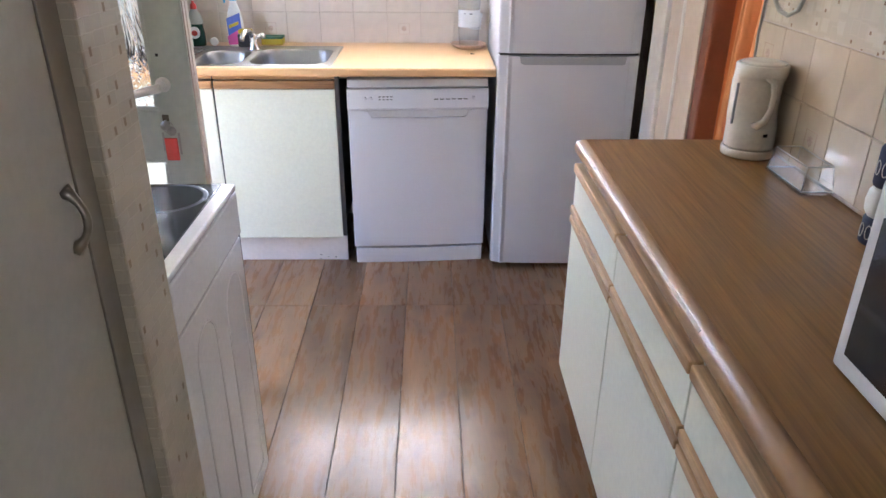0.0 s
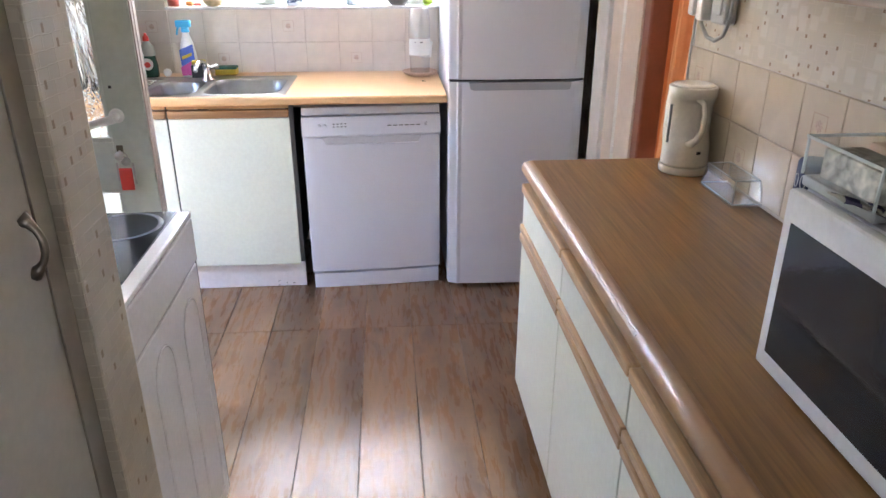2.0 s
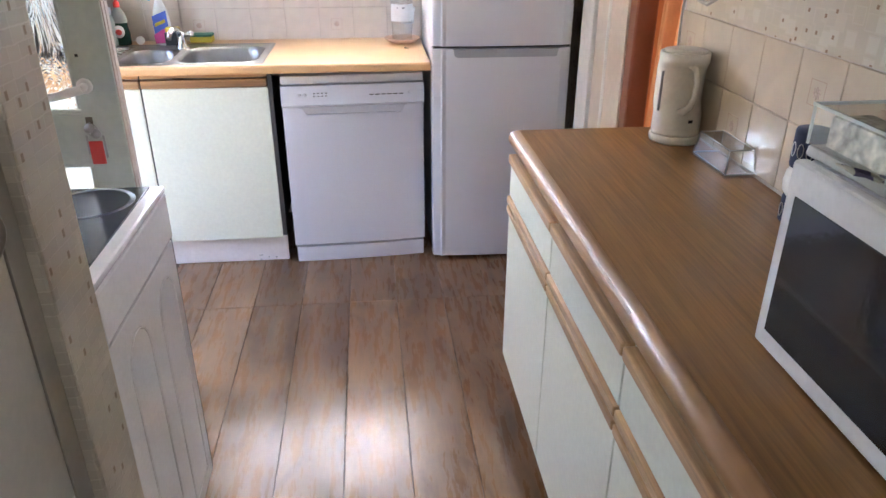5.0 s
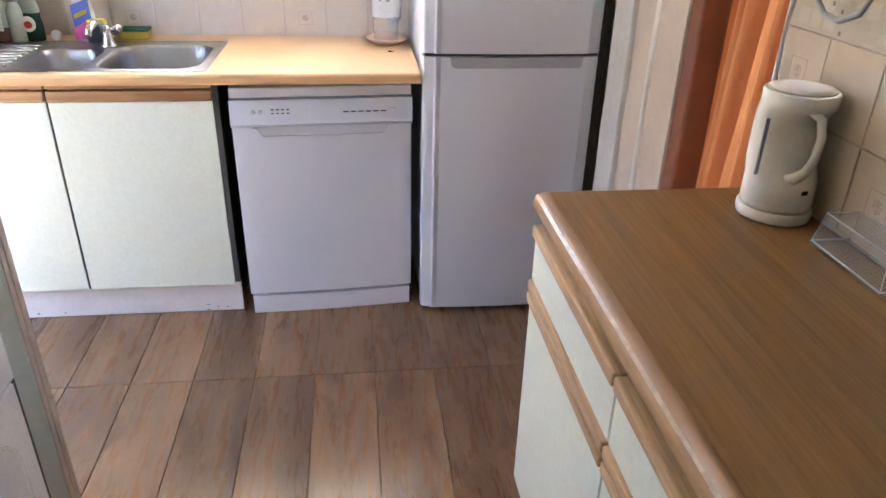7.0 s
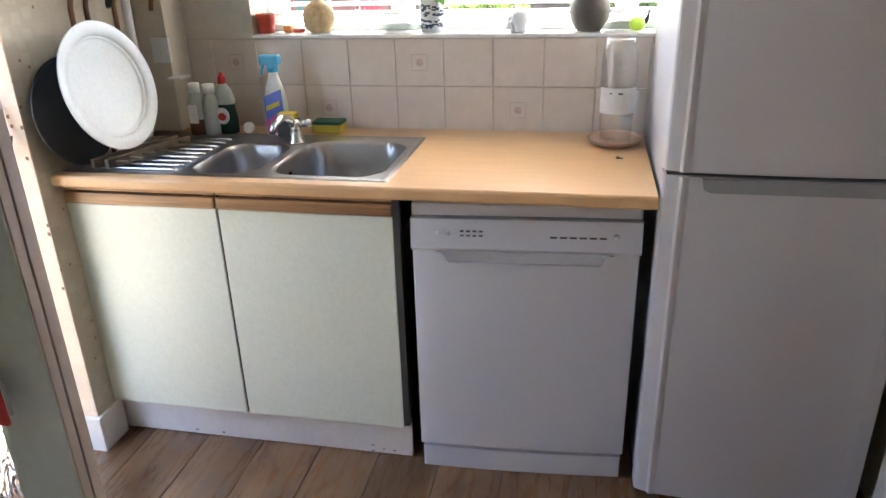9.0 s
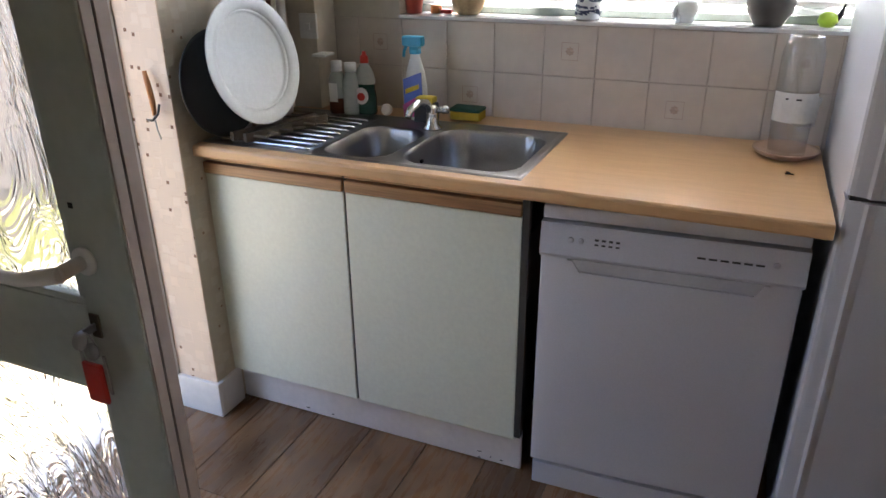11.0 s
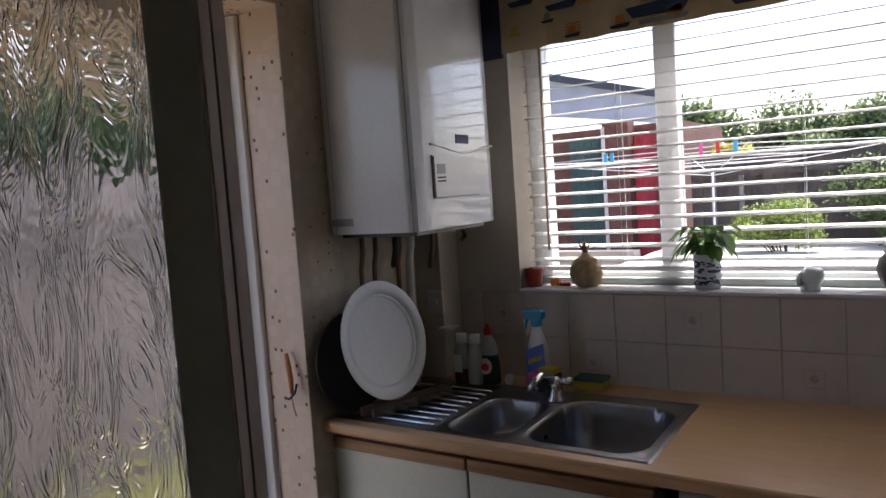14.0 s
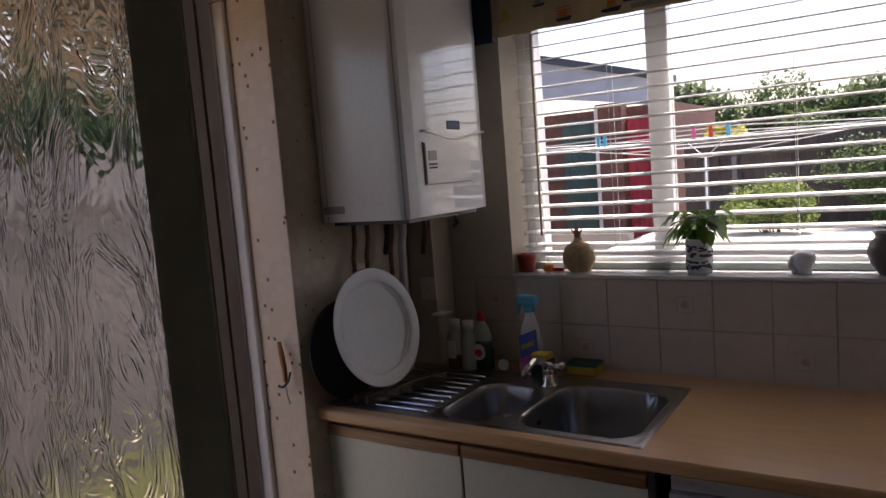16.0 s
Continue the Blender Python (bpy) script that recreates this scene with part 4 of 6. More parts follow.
bm = tilted_disc([(0.140, 0.014), (0.158, 0.0175), (0.176, 0.022), (0.18, 0.021), (0.179, 0.018), (0.142, 0.009), (0.140, 0.009), (0.140, 0.014)], PC, 78, -5)
bmesh.ops.delete(bm, geom=[f for f in bm.faces if len(f.verts) > 4], context="FACES_ONLY")
part("rim", bm, PORCELAIN, platter)
rack = thing("plate_rack", (-1.17, 3.25, 0.903), "low wooden plate rack on the draining board", "rack")
rackwood = timber("grey_wood", (0.10, 0.08, 0.06), (0.22, 0.17, 0.12), 0.6, (20, 4, 20))
for x, dx in ((-1.235, 0.07), (-1.19, 0.07)):
    bm = prism([(x, 0.905), (x + 0.014, 0.905), (x + 0.014, 0.93), (x, 0.93)], "y", 3.11, 3.42)
    bmesh.ops.rotate(bm, verts=bm.verts, cent=(x, 3.25, 0.91), matrix=Matrix.Rotation(radians(-16), 3, "Z"))
    part("rail", bm, rackwood, rack)
for k in range(6):
    y = 3.14 + k * 0.045
    part("peg", tube([(-1.240 + 0.012 * k, y, 0.918), (-1.165 + 0.012 * k, y, 0.918)], 0.005, 8), rackwood, rack)


def bottle(name, at, profile, material, label, cap=None, capmat=None, category="bottle", scale_y=1.0):
    ob = thing(name, at, label, category)
    bm = lathe(profile, at, 24)
    bmesh.ops.scale(bm, verts=bm.verts, vec=(1, scale_y, 1), space=Matrix.Translation((-at[0], -at[1], -at[2])))
    part("body", bm, material, ob)
    if cap:
        part("cap", lathe(cap, at, 20), capmat, ob)
    return ob


fairy = bottle("washing_up_bottle", (-1.075, 3.565, 0.9035), [(0.0, 0), (0.036, 0), (0.038, 0.01), (0.037, 0.06), (0.032, 0.085), (0.036, 0.11), (0.028, 0.14), (0.014, 0.16), (0.012, 0.168), (0, 0.168)], FROSTED, "green washing-up liquid bottle with red cap", [(0.0135, 0.164), (0.0145, 0.166), (0.013, 0.185), (0.007, 0.19), (0.006, 0.20), (0, 0.20)], RED, scale_y=0.7)
bm = lathe([(0.0, 0.001), (0.0368, 0.001), (0.0388, 0.01), (0.0378, 0.06), (0.0328, 0.085), (0.0345, 0.098), (0.0, 0.099)], (-1.075, 3.565, 0.9035), 24)
bmesh.ops.scale(bm, verts=bm.verts, vec=(1, 0.72, 1), space=Matrix.Translation((1.075, -3.565, -0.9035)))
part("liquid", bm, GREEN_LIQUID, fairy, "dark green liquid")
lab = prism([(-1.075 + 0.024 * math.cos(a * math.tau / 20), 0.9035 + 0.062 + 0.027 * math.sin(a * math.tau / 20)) for a in range(20)], "y", 3.534, 3.538)
part("label", lab, WHITE_PLASTIC, fairy, "round white label")
part("label_patch", prism([(-1.075 + 0.014 * math.cos(a * math.tau / 16), 0.9035 + 0.06 + 0.013 * math.sin(a * math.tau / 16)) for a in range(16)], "y", 3.532, 3.5345), RED, fairy)
brown = bottle("sauce_bottle", (-1.165, 3.54, 0.9035), [(0.0, 0), (0.027, 0), (0.029, 0.01), (0.029, 0.105), (0.021, 0.128), (0.015, 0.140), (0, 0.140)], FROSTED, "small brown liquid bottle with white cap", [(0.018, 0.137), (0.018, 0.168), (0, 0.170)], WHITE_PLASTIC)
part("liquid", lathe([(0.0, 0.001), (0.0276, 0.001), (0.0296, 0.01), (0.0296, 0.052), (0, 0.053)], (-1.165, 3.54, 0.9035), 24), plain("brown_liquid", (0.12, 0.05, 0.03), 0.15), brown, "brown liquid")
part("label", block(-1.180, -1.150, 3.5095, 3.5125, 0.945, 1.005, 0.001), WHITE_PLASTIC, brown)
soap = bottle("soap_bottle", (-1.116, 3.545, 0.9035), [(0.0, 0), (0.027, 0), (0.029, 0.01), (0.028, 0.105), (0.019, 0.130), (0.013, 0.142), (0, 0.142)], FROSTED, "cloudy plastic soap bottle with white cap", [(0.019, 0.137), (0.019, 0.165), (0, 0.168)], WHITE_PLASTIC)
spray = bottle("spray_cleaner", (-0.89, 3.56, 0.9035), [(0.0, 0), (0.036, 0), (0.040, 0.012), (0.038, 0.10), (0.030, 0.15), (0.017, 0.19), (0.013, 0.215), (0, 0.215)], WHITE_PLASTIC, "spray cleaner bottle with blue trigger and pink label", scale_y=0.6)
part("label_blue", prism([(-0.923, 1.03), (-0.86, 1.055), (-0.857, 0.985), (-0.92, 0.95)], "y", 3.535, 3.5375), plain("blue_label", (0.06, 0.12, 0.50), 0.35), spray, "blue label with unreadable writing")
part("label_pink", prism([(-0.925, 0.95), (-0.862, 0.985), (-0.856, 0.915), (-0.922, 0.912)], "y", 3.534, 3.5365), PINK, spray, "pink lower label")
part("label_bar", prism([(-0.914, 0.985), (-0.868, 1.004), (-0.868, 1.018), (-0.914, 1.0)], "y", 3.532, 3.5345), YELLOW, spray)
bm = block(-0.93, -0.862, 3.545, 3.575, 1.128, 1.16, 0.008, 3)
box(bm, -0.905, -0.875, 3.545, 3.575, 1.112, 1.13, 0.004)
part("trigger_head", bm, BLUE, spray, "bright blue trigger head")
part("trigger", tube([(-0.918, 3.56, 1.132), (-0.928, 3.56, 1.112), (-0.93, 3.56, 1.095)], 0.005, 8), BLUE, spray)
part("collar", lathe([(0.018, 0.203), (0.019, 0.205), (0.018, 0.216), (0.0, 0.217)], (-0.89, 3.56, 0.9035), 18), BLUE, spray)
bm = lathe([(0.0, -0.006), (0.018, -0.006), (0.019, 0.0), (0.018, 0.006), (0.012, 0.008), (0.0, 0.007)], (0, 0, 0), 24)
bmesh.ops.rotate(bm, verts=bm.verts, matrix=Matrix.Rotation(radians(70), 3, "X"))
bmesh.ops.translate(bm, verts=bm.verts, vec=(-0.995, 3.555, 0.924))
single("plug", bm, WHITE_PLASTIC, (-0.995, 3.555, 0.905), "white round sink plug resting behind the sink", "plug")
caddy = thing("sponge_caddy", (-0.84, 3.51, 0.903), "black sponge caddy with a yellow cloth in it", "caddy")
part("tub", block(-0.872, -0.805, 3.50, 3.55, 0.906, 0.965, 0.006), DARK_PLASTIC, caddy)
part("cloth", block(-0.868, -0.81, 3.503, 3.547, 0.965, 0.985, 0.007, 3), YELLOW, caddy, "folded yellow cloth")
sponge = thing("sponge", (-0.73, 3.60, 0.903), "yellow sponge with green scouring top", "sponge")
part("foam", block(-0.782, -0.682, 3.575, 3.64, 0.905, 0.932, 0.005), YELLOW, sponge)
part("scourer", block(-0.782, -0.682, 3.574, 3.641, 0.932, 0.943, 0.003), SCOUR, sponge)

saucer = single("saucer", lathe([(0.0, 0.0), (0.05, 0.0), (0.075, 0.012), (0.083, 0.02), (0.083, 0.024), (0.072, 0.018), (0.048, 0.007), (0.0, 0.007)], (0.193, 3.54, 0.9), 40), TERRACOTTA, (0.193, 3.54, 0.9), "pale terracotta saucer under the clear jug", "saucer")
jug = thing("water_jug", (0.193, 3.54, 0.907), "tall clear plastic water jug with white printed band", "jug")
part("body", lathe([(0.0, 0.0), (0.044, 0.0), (0.046, 0.01), (0.050, 0.10), (0.052, 0.20), (0.050, 0.26), (0.040, 0.30), (0.038, 0.302), (0.048, 0.258), (0.050, 0.20), (0.048, 0.10), (0.044, 0.013), (0.0, 0.004)], (0.193, 3.54, 0.908), 36), CLEAR_PLASTIC, jug)
bm = bmesh.new()
ring = []
for z in (1.0, 1.075):
    ring.append([bm.verts.new((0.193 + 0.0535 * math.cos(a), 3.54 + 0.0535 * math.sin(a), z)) for a in [math.radians(200 + 140 * i / 12) for i in range(13)]])
for i in range(12):
    bm.faces.new((ring[0][i], ring[0][i + 1], ring[1][i + 1], ring[1][i]))
part("printed_band", bm, WHITE_PLASTIC, jug, "white printed band with dark marks")
part("mark", block(0.168, 0.181, 3.490, 3.494, 1.058, 1.062), DARK_PLASTIC, jug)
part("mark", block(0.192, 0.205, 3.485, 3.489, 1.058, 1.062), DARK_PLASTIC, jug)
part("filter", lathe([(0.0, 0.0), (0.028, 0.0), (0.03, 0.05), (0.034, 0.06), (0.034, 0.07), (0.0, 0.07)], (0.222, 3.555, 0.985), 20), WHITE_PLASTIC, jug)
single("worktop_crumb", tube([(0.196, 3.395, 0.9015), (0.203, 3.388, 0.9015), (0.193, 3.379, 0.9015), (0.212, 3.377, 0.9015)], 0.0016, 6), DARK_PLASTIC, (0.185, 3.335, 0.9), "small dark wire tie lying on the beech worktop", "tie")

# ---- window ledge ----
single("red_pot", lathe([(0.0, 0), (0.026, 0), (0.031, 0.05), (0.033, 0.062), (0.030, 0.062), (0.027, 0.052), (0.0, 0.05)], (-0.972, 3.735, SILL + 0.001), 24), plain("red_glaze", (0.42, 0.05, 0.03), 0.3), (-0.972, 3.735, SILL), "small red glazed pot on the window ledge", "pot")
pep = thing("toy_car", (-0.875, 3.75, SILL), "small red and orange toy lying on the ledge", "toy")
part("body", block(-0.915, -0.885, 3.735, 3.765, SILL + 0.001, SILL + 0.026, 0.007, 3), ORANGE_BAR, pep)
part("nose", block(-0.884, -0.845, 3.742, 3.762, SILL + 0.001, SILL + 0.014, 0.005, 3), RED, pep)
gourd = thing("straw_jar", (-0.79, 3.755, SILL), "round woven straw jar with dried stem top", "jar")
bm = lathe([(0.0, 0)] + [(0.054 * math.sqrt(1 - ((z / 1000 - 0.047) / 0.0565) ** 2), z / 1000) for z in range(0, 102, 3)] + [(0.014, 0.105), (0.012, 0.112), (0.0, 0.112)], (-0.79, 3.755, SILL + 0.001), 48)
for v in bm.verts:
    d = Vector((v.co.x + 0.79, v.co.y - 3.755, 0))
    v.co += d * 0.03 * math.sin(v.co.z * 1100)
part("body", bm, WICKER, gourd)
for dx, dz in ((-0.022, 0.145), (0.002, 0.158), (0.018, 0.14), (-0.008, 0.15)):
    part("stem", tube([(-0.79, 3.755, SILL + 0.108), (-0.79 + dx * 0.4, 3.752, SILL + 0.128), (-0.79 + dx, 3.75, SILL + dz)], [0.007, 0.005, 0.002], 7), plain("dried_stem", (0.34, 0.16, 0.09), 0.7), gourd)
pot = thing("herb_pot", (-0.40, 3.745, SILL), "white pot with blue pattern holding green basil", "potted plant")
part("pot", lathe([(0.0, 0), (0.036, 0), (0.038, 0.02), (0.039, 0.10), (0.041, 0.105), (0.037, 0.105), (0.035, 0.095), (0.0, 0.09)], (-0.40, 3.745, SILL + 0.001), 28), PORCELAIN, pot)
rnd = random.Random(5)
bm = bmesh.new()
for k in range(110):
    a, z = rnd.uniform(-math.pi, 0.0) if k % 5 else rnd.uniform(0, math.pi), SILL + (rnd.uniform(0.012, 0.04) if k % 2 else rnd.uniform(0.05, 0.085))
    w = rnd.uniform(0.003, 0.009)
    c = Vector((-0.40 + 0.0395 * math.cos(a), 3.745 + 0.0395 * math.sin(a), z))
    s = Vector((-math.sin(a), math.cos(a), 0)) * w
    u = Vector((0, 0, rnd.uniform(0.002, 0.006)))
    bm.faces.new([bm.verts.new(c + p) for p in (-s, s - u * 0.5, s + u, -s * 0.6 + u)])
tagged(part("pattern", bm, NAVY, pot, "dark blue brushed pattern"), kind="stuff")
LEAF = foliage("basil_leaf", (0.09, 0.19, 0.04), (0.26, 0.44, 0.12))


def leaf(bm, base, tip, width, droop=0.25):
    base, tip = Vector(base), Vector(tip)
    d = tip - base
    side = d.cross(Vector((0, 0, 1)))
    if side.length < 1e-4:
        side = Vector((1, 0, 0))
    side = side.normalized() * width
    prof = ((0.0, 0.05), (0.2, 0.72), (0.45, 1.0), (0.72, 0.82), (0.9, 0.42), (1.0, 0.03))
    rows = []
    for t_, w_ in prof:
        c = base + d * t_ - Vector((0, 0, droop * d.length * t_ * t_))
        up = Vector((0, 0, 0.25 * width * w_))
        rows.append([bm.verts.new(c - side * w_ + up), bm.verts.new(c), bm.verts.new(c + side * w_ + up)])
    for p, q in zip(rows, rows[1:]):
        bm.faces.new((p[0], p[1], q[1], q[0])), bm.faces.new((p[1], p[2], q[2], q[1]))


for k in range(7):
    a = rnd.uniform(0, math.tau)
    part("stalk", tube([(-0.40 + 0.01 * math.cos(a), 3.745 + 0.01 * math.sin(a), SILL + 0.09), (-0.40 + 0.03 * math.cos(a), 3.745 + 0.02 * math.sin(a), SILL + 0.15), (-0.40 + 0.05 * math.cos(a), 3.745 + 0.025 * math.sin(a), SILL + 0.18)], [0.003, 0.0025, 0.0015], 6), LEAF, pot)
for k in range(56):
    a, r = rnd.uniform(0, math.tau), rnd.uniform(0.01, 0.075)
    bx, by, bz = -0.40 + r * math.cos(a), 3.745 + 0.35 * r * math.sin(a) - 0.012, SILL + 0.125 + rnd.uniform(0.0, 0.07)
    L = rnd.uniform(0.032, 0.052)
    bm = bmesh.new()
    leaf(bm, (bx, by, bz), (bx + L * math.cos(a), by + 0.4 * L * math.sin(a) - 0.004, bz + rnd.uniform(-0.035, 0.012)), rnd.uniform(0.017, 0.026), 0.5)
    part("leaf", bm, LEAF, pot)
bm = lathe([(0.0, 0), (0.019, 0), (0.020, 0.018), (0.027, 0.028), (0.031, 0.042), (0.028, 0.056), (0.018, 0.064), (0.0, 0.066)], (-0.115, 3.735, SILL + 0.001), 28)
tube([(-0.138, 3.727, SILL + 0.05), (-0.150, 3.722, SILL + 0.034), (-0.149, 3.722, SILL + 0.014)], [0.009, 0.007, 0.005], 10, bm)
lathe([(0.0, 0.0), (0.009, 0.0), (0.009, 0.03), (0.0, 0.03)], (-0.138, 3.732, SILL + 0.001), 12, bm)
single("elephant_ornament", bm, PORCELAIN, (-0.115, 3.735, SILL), "small white china elephant shaped ornament", "ornament")
single("vase", lathe([(0.0, 0), (0.036, 0), (0.056, 0.03), (0.064, 0.058), (0.058, 0.084), (0.044, 0.1), (0.047, 0.112), (0.05, 0.114), (0.046, 0.114), (0.04, 0.1), (0.0, 0.09)], (0.10, 3.745, SILL + 0.001), 36), plain("grey_stoneware", (0.10, 0.085, 0.07), 0.45, var=0.25, scale=14), (0.10, 3.745, SILL), "rounded grey-brown stoneware vase on the ledge", "vase")
frog = thing("lime_ornament", (0.255, 3.735, SILL), "lime green plastic bird ornament with dark tail", "ornament")
part("body", lathe([(0.0, 0), (0.016, 0.002), (0.026, 0.016), (0.022, 0.032), (0.010, 0.04), (0, 0.041)], (0.245, 3.735, SILL + 0.001), 20), plain("lime_plastic", (0.42, 0.62, 0.05), 0.35), frog)
part("tail", tube([(0.258, 3.735, SILL + 0.012), (0.273, 3.735, SILL + 0.035), (0.28, 3.735, SILL + 0.062)], [0.01, 0.007, 0.002], 8), DARK_PLASTIC, frog)

# ---- blind and valance ----
blind = thing("venetian_blind", (-0.2, 3.78, 2.1), "white open venetian blind with cords", "blind")
bm = prism([(-0.0245, 0.0), (-0.008, 0.0025), (0.008, 0.0025), (0.0245, 0.0), (0.0245, -0.0014), (0.008, 0.0011), (-0.008, 0.0011), (-0.0245, -0.0014)], "x", -0.79, 0.79)
bmesh.ops.rotate(bm, verts=bm.verts, matrix=Matrix.Rotation(radians(11), 3, "X"))
first = part("slat", bm, SLAT, None, origin=(0, 0, 0))
for k in range(19):
    ob = first if k == 0 else new("slat", first.data)
    ob.parent = blind
    ob.location = Vector((-0.195 + 0.2, 3.775 - 3.78, 1.296 + k * 0.0443 - 2.1))
    ob.rotation_euler = (radians((k * 37 % 5 - 2) * 0.4), 0, 0)
part("bottom_rail", block(-0.985, 0.595, 3.752, 3.80, 1.258, 1.272, 0.004), SLAT, blind)
part("head_rail", block(-0.985, 0.595, 3.75, 3.80, 2.105, 2.145, 0.003), SLAT, blind)
for x in (-0.94, -0.66, -0.13, 0.4):
    for y in (3.7505, 3.8):
        part("cord", tube([(x, y, 1.262), (x, y, 2.11)], 0.0008, 5), SLAT, blind)
part("wand", tube([(-0.915, 3.745, 1.33), (-0.912, 3.745, 2.1)], 0.004, 8), plain("tan_cord", (0.45, 0.30, 0.16), 0.5), blind, "tan pull cord")

valance = thing("window_valance", (-0.2, 3.62, 1.97), "cream boat-print fabric valance with navy border", "valance")
bm = bmesh.new()
cols = []
for i in range(81):
    x = -0.985 + 1.63 * i / 80
    y = 3.62 + 0.006 * math.sin(i * 0.55) + 0.004 * math.sin(i * 1.3)
    cols.append([bm.verts.new((x, y, 1.985 + 0.002 * math.sin(i * 0.8))), bm.verts.new((x, y, 2.40)), bm.verts.new((x, y + 0.004, 2.40)), bm.verts.new((x, y + 0.004, 1.985))])
for a, b in zip(cols, cols[1:]):
    for q in range(4):
        bm.faces.new((a[q], b[q], b[(q + 1) % 4], a[(q + 1) % 4]))
bm.faces.new(cols[0][::-1]), bm.faces.new(cols[-1])
part("panel", bm, CLOTH, valance)
part("border", block(-1.085, -0.985, 3.615, 3.63, 1.972, 2.40, 0.002), NAVY, valance, "dark navy side border")


def boat(x, z, s, hull, sail):
    y = 3.6085
    part("print_hull", prism([(x - s, z), (x + s * 0.8, z), (x + s * 1.2, z + s * 0.55), (x - s * 1.25, z + s * 0.38)], "y", y, y + 0.002), hull, valance, "printed dark boat hull")
    part("print_sail", prism([(x - s * 0.7, z + s * 0.5), (x + s * 0.5, z + s * 0.6), (x + s * 0.3, z + s * 1.6), (x - s * 0.55, z + s * 1.5)], "y", y, y + 0.002), sail, valance, "printed coloured sail")


for x, z, s, hull, sail in ((-0.765, 2.085, 0.045, NAVY, CLOTH), (-0.47, 2.015, 0.08, NAVY, YELLOW_PRINT), (-0.815, 2.052, 0.018, NAVY, GREY_PRINT), (-0.735, 1.995, 0.022, NAVY, ORANGE_BAR), (-0.60, 1.997, 0.016, NAVY, CLOTH), (-0.36, 2.045, 0.03, NAVY, ORANGE_BAR),
                            (-0.22, 2.00, 0.05, NAVY, YELLOW_PRINT), (0.0, 2.03, 0.04, NAVY, GREY_PRINT), (-0.93, 2.03, 0.02, YELLOW_PRINT, YELLOW_PRINT), (-0.68, 2.09, 0.03, ORANGE_BAR, GREY_PRINT), (-0.9, 2.12, 0.04, NAVY, YELLOW_PRINT), (-0.12, 2.12, 0.06, NAVY, ORANGE_BAR)):
    boat(x, z, s, hull, sail)
pr = random.Random(9)
for k in range(26):
    x, z = -0.93 + 0.059 * k + pr.uniform(-0.02, 0.02), pr.choice((2.00, 2.12, 2.17, 2.25)) + pr.uniform(-0.01, 0.015)
    boat(x, z, pr.uniform(0.012, 0.026), pr.choice((NAVY, NAVY, GREY_PRINT)), pr.choice((ORANGE_BAR, YELLOW_PRINT, CLOTH)))
for k in range(4):
    part("print_stripe", block(-0.758, -0.708, 3.6065, 3.6085, 2.006 + k * 0.009, 2.010 + k * 0.009), ORANGE_BAR, valance)
part("print_bar", block(-0.53, -0.42, 3.6065, 3.6085, 1.992, 2.006), GREY_PRINT, valance, "unreadable printed lettering")

# ---- doorway to the next room ----
ARCH = plain("cream_pink_gloss", (0.66, 0.56, 0.49), 0.35, var=0.05, scale=4, bump=0.3, grain=40)
trim = thing("doorway_trim", (RIGHT, 2.8, 0), "cream and white painted timber trim beside the doorway", "trim", kind="structure")
part("board", block(RIGHT - 0.03, RIGHT - 0.001, 2.90, 3.05, 0.0, 2.2, 0.006), PAINT, trim, "white painted board")
part("board", block(RIGHT - 0.012, RIGHT - 0.001, 2.77, 2.90, 0.0, 2.2, 0.002), ARCH, trim)
part("bead", tube([(RIGHT - 0.010, 2.745, 0.0), (RIGHT - 0.010, 2.745, 2.2)], 0.012, 10), PAINT, trim, "white rounded bead")
part("board", block(RIGHT - 0.016, RIGHT - 0.001, 2.56, 2.73, 0.0, 2.2, 0.003), ARCH, trim)
part("jamb", block(RIGHT - 0.010, RIGHT + 0.064, 2.490, 2.5585, 0.0, 2.2, 0.01, 3), BROWN_FRAME, trim, "red-brown varnished jamb")
part("jamb", block(RIGHT - 0.004, RIGHT + 0.061, 2.136, 2.149, 0.0, 2.2, 0.003), PAINT, trim, "pale painted wall end")
curtain = thing("curtain", (RIGHT + 0.128, 2.2, 2.1), "hanging orange curtain in soft folds in the doorway", "curtain")
bm = bmesh.new()
cols = []
for i in range(97):
    u = i / 96
    y = 2.02 + 0.60 * u
    row = []
    for k in range(7):
        z = 0.05 + 2.05 * k / 6
        x = RIGHT + 0.062 + 0.014 * k + 0.026 * math.sin(u * 58 + 0.3 * k) + 0.014 * math.sin(u * 83 + 1 + 0.2 * k)
        row.append(bm.verts.new((x, y + 0.008 * math.sin(k * 0.9 + u * 12), z)))
    cols.append(row)
for a, b in zip(cols, cols[1:]):
    for k in range(6):
        f = bm.faces.new((a[k], b[k], b[k + 1], a[k + 1]))
        f.smooth = True
part("cloth", bm, ORANGE, curtain)
part("rail", tube([(RIGHT + 0.128, 1.95, 2.12), (RIGHT + 0.128, 2.7, 2.12)], 0.012, 10), WHITE_PLASTIC, curtain)

# ---- brown worktop things ----
kettle = thing("kettle", (0.85, 1.93, 0.9), "cream plastic jug kettle with D handle", "kettle")
KC = (0.855, 1.93)


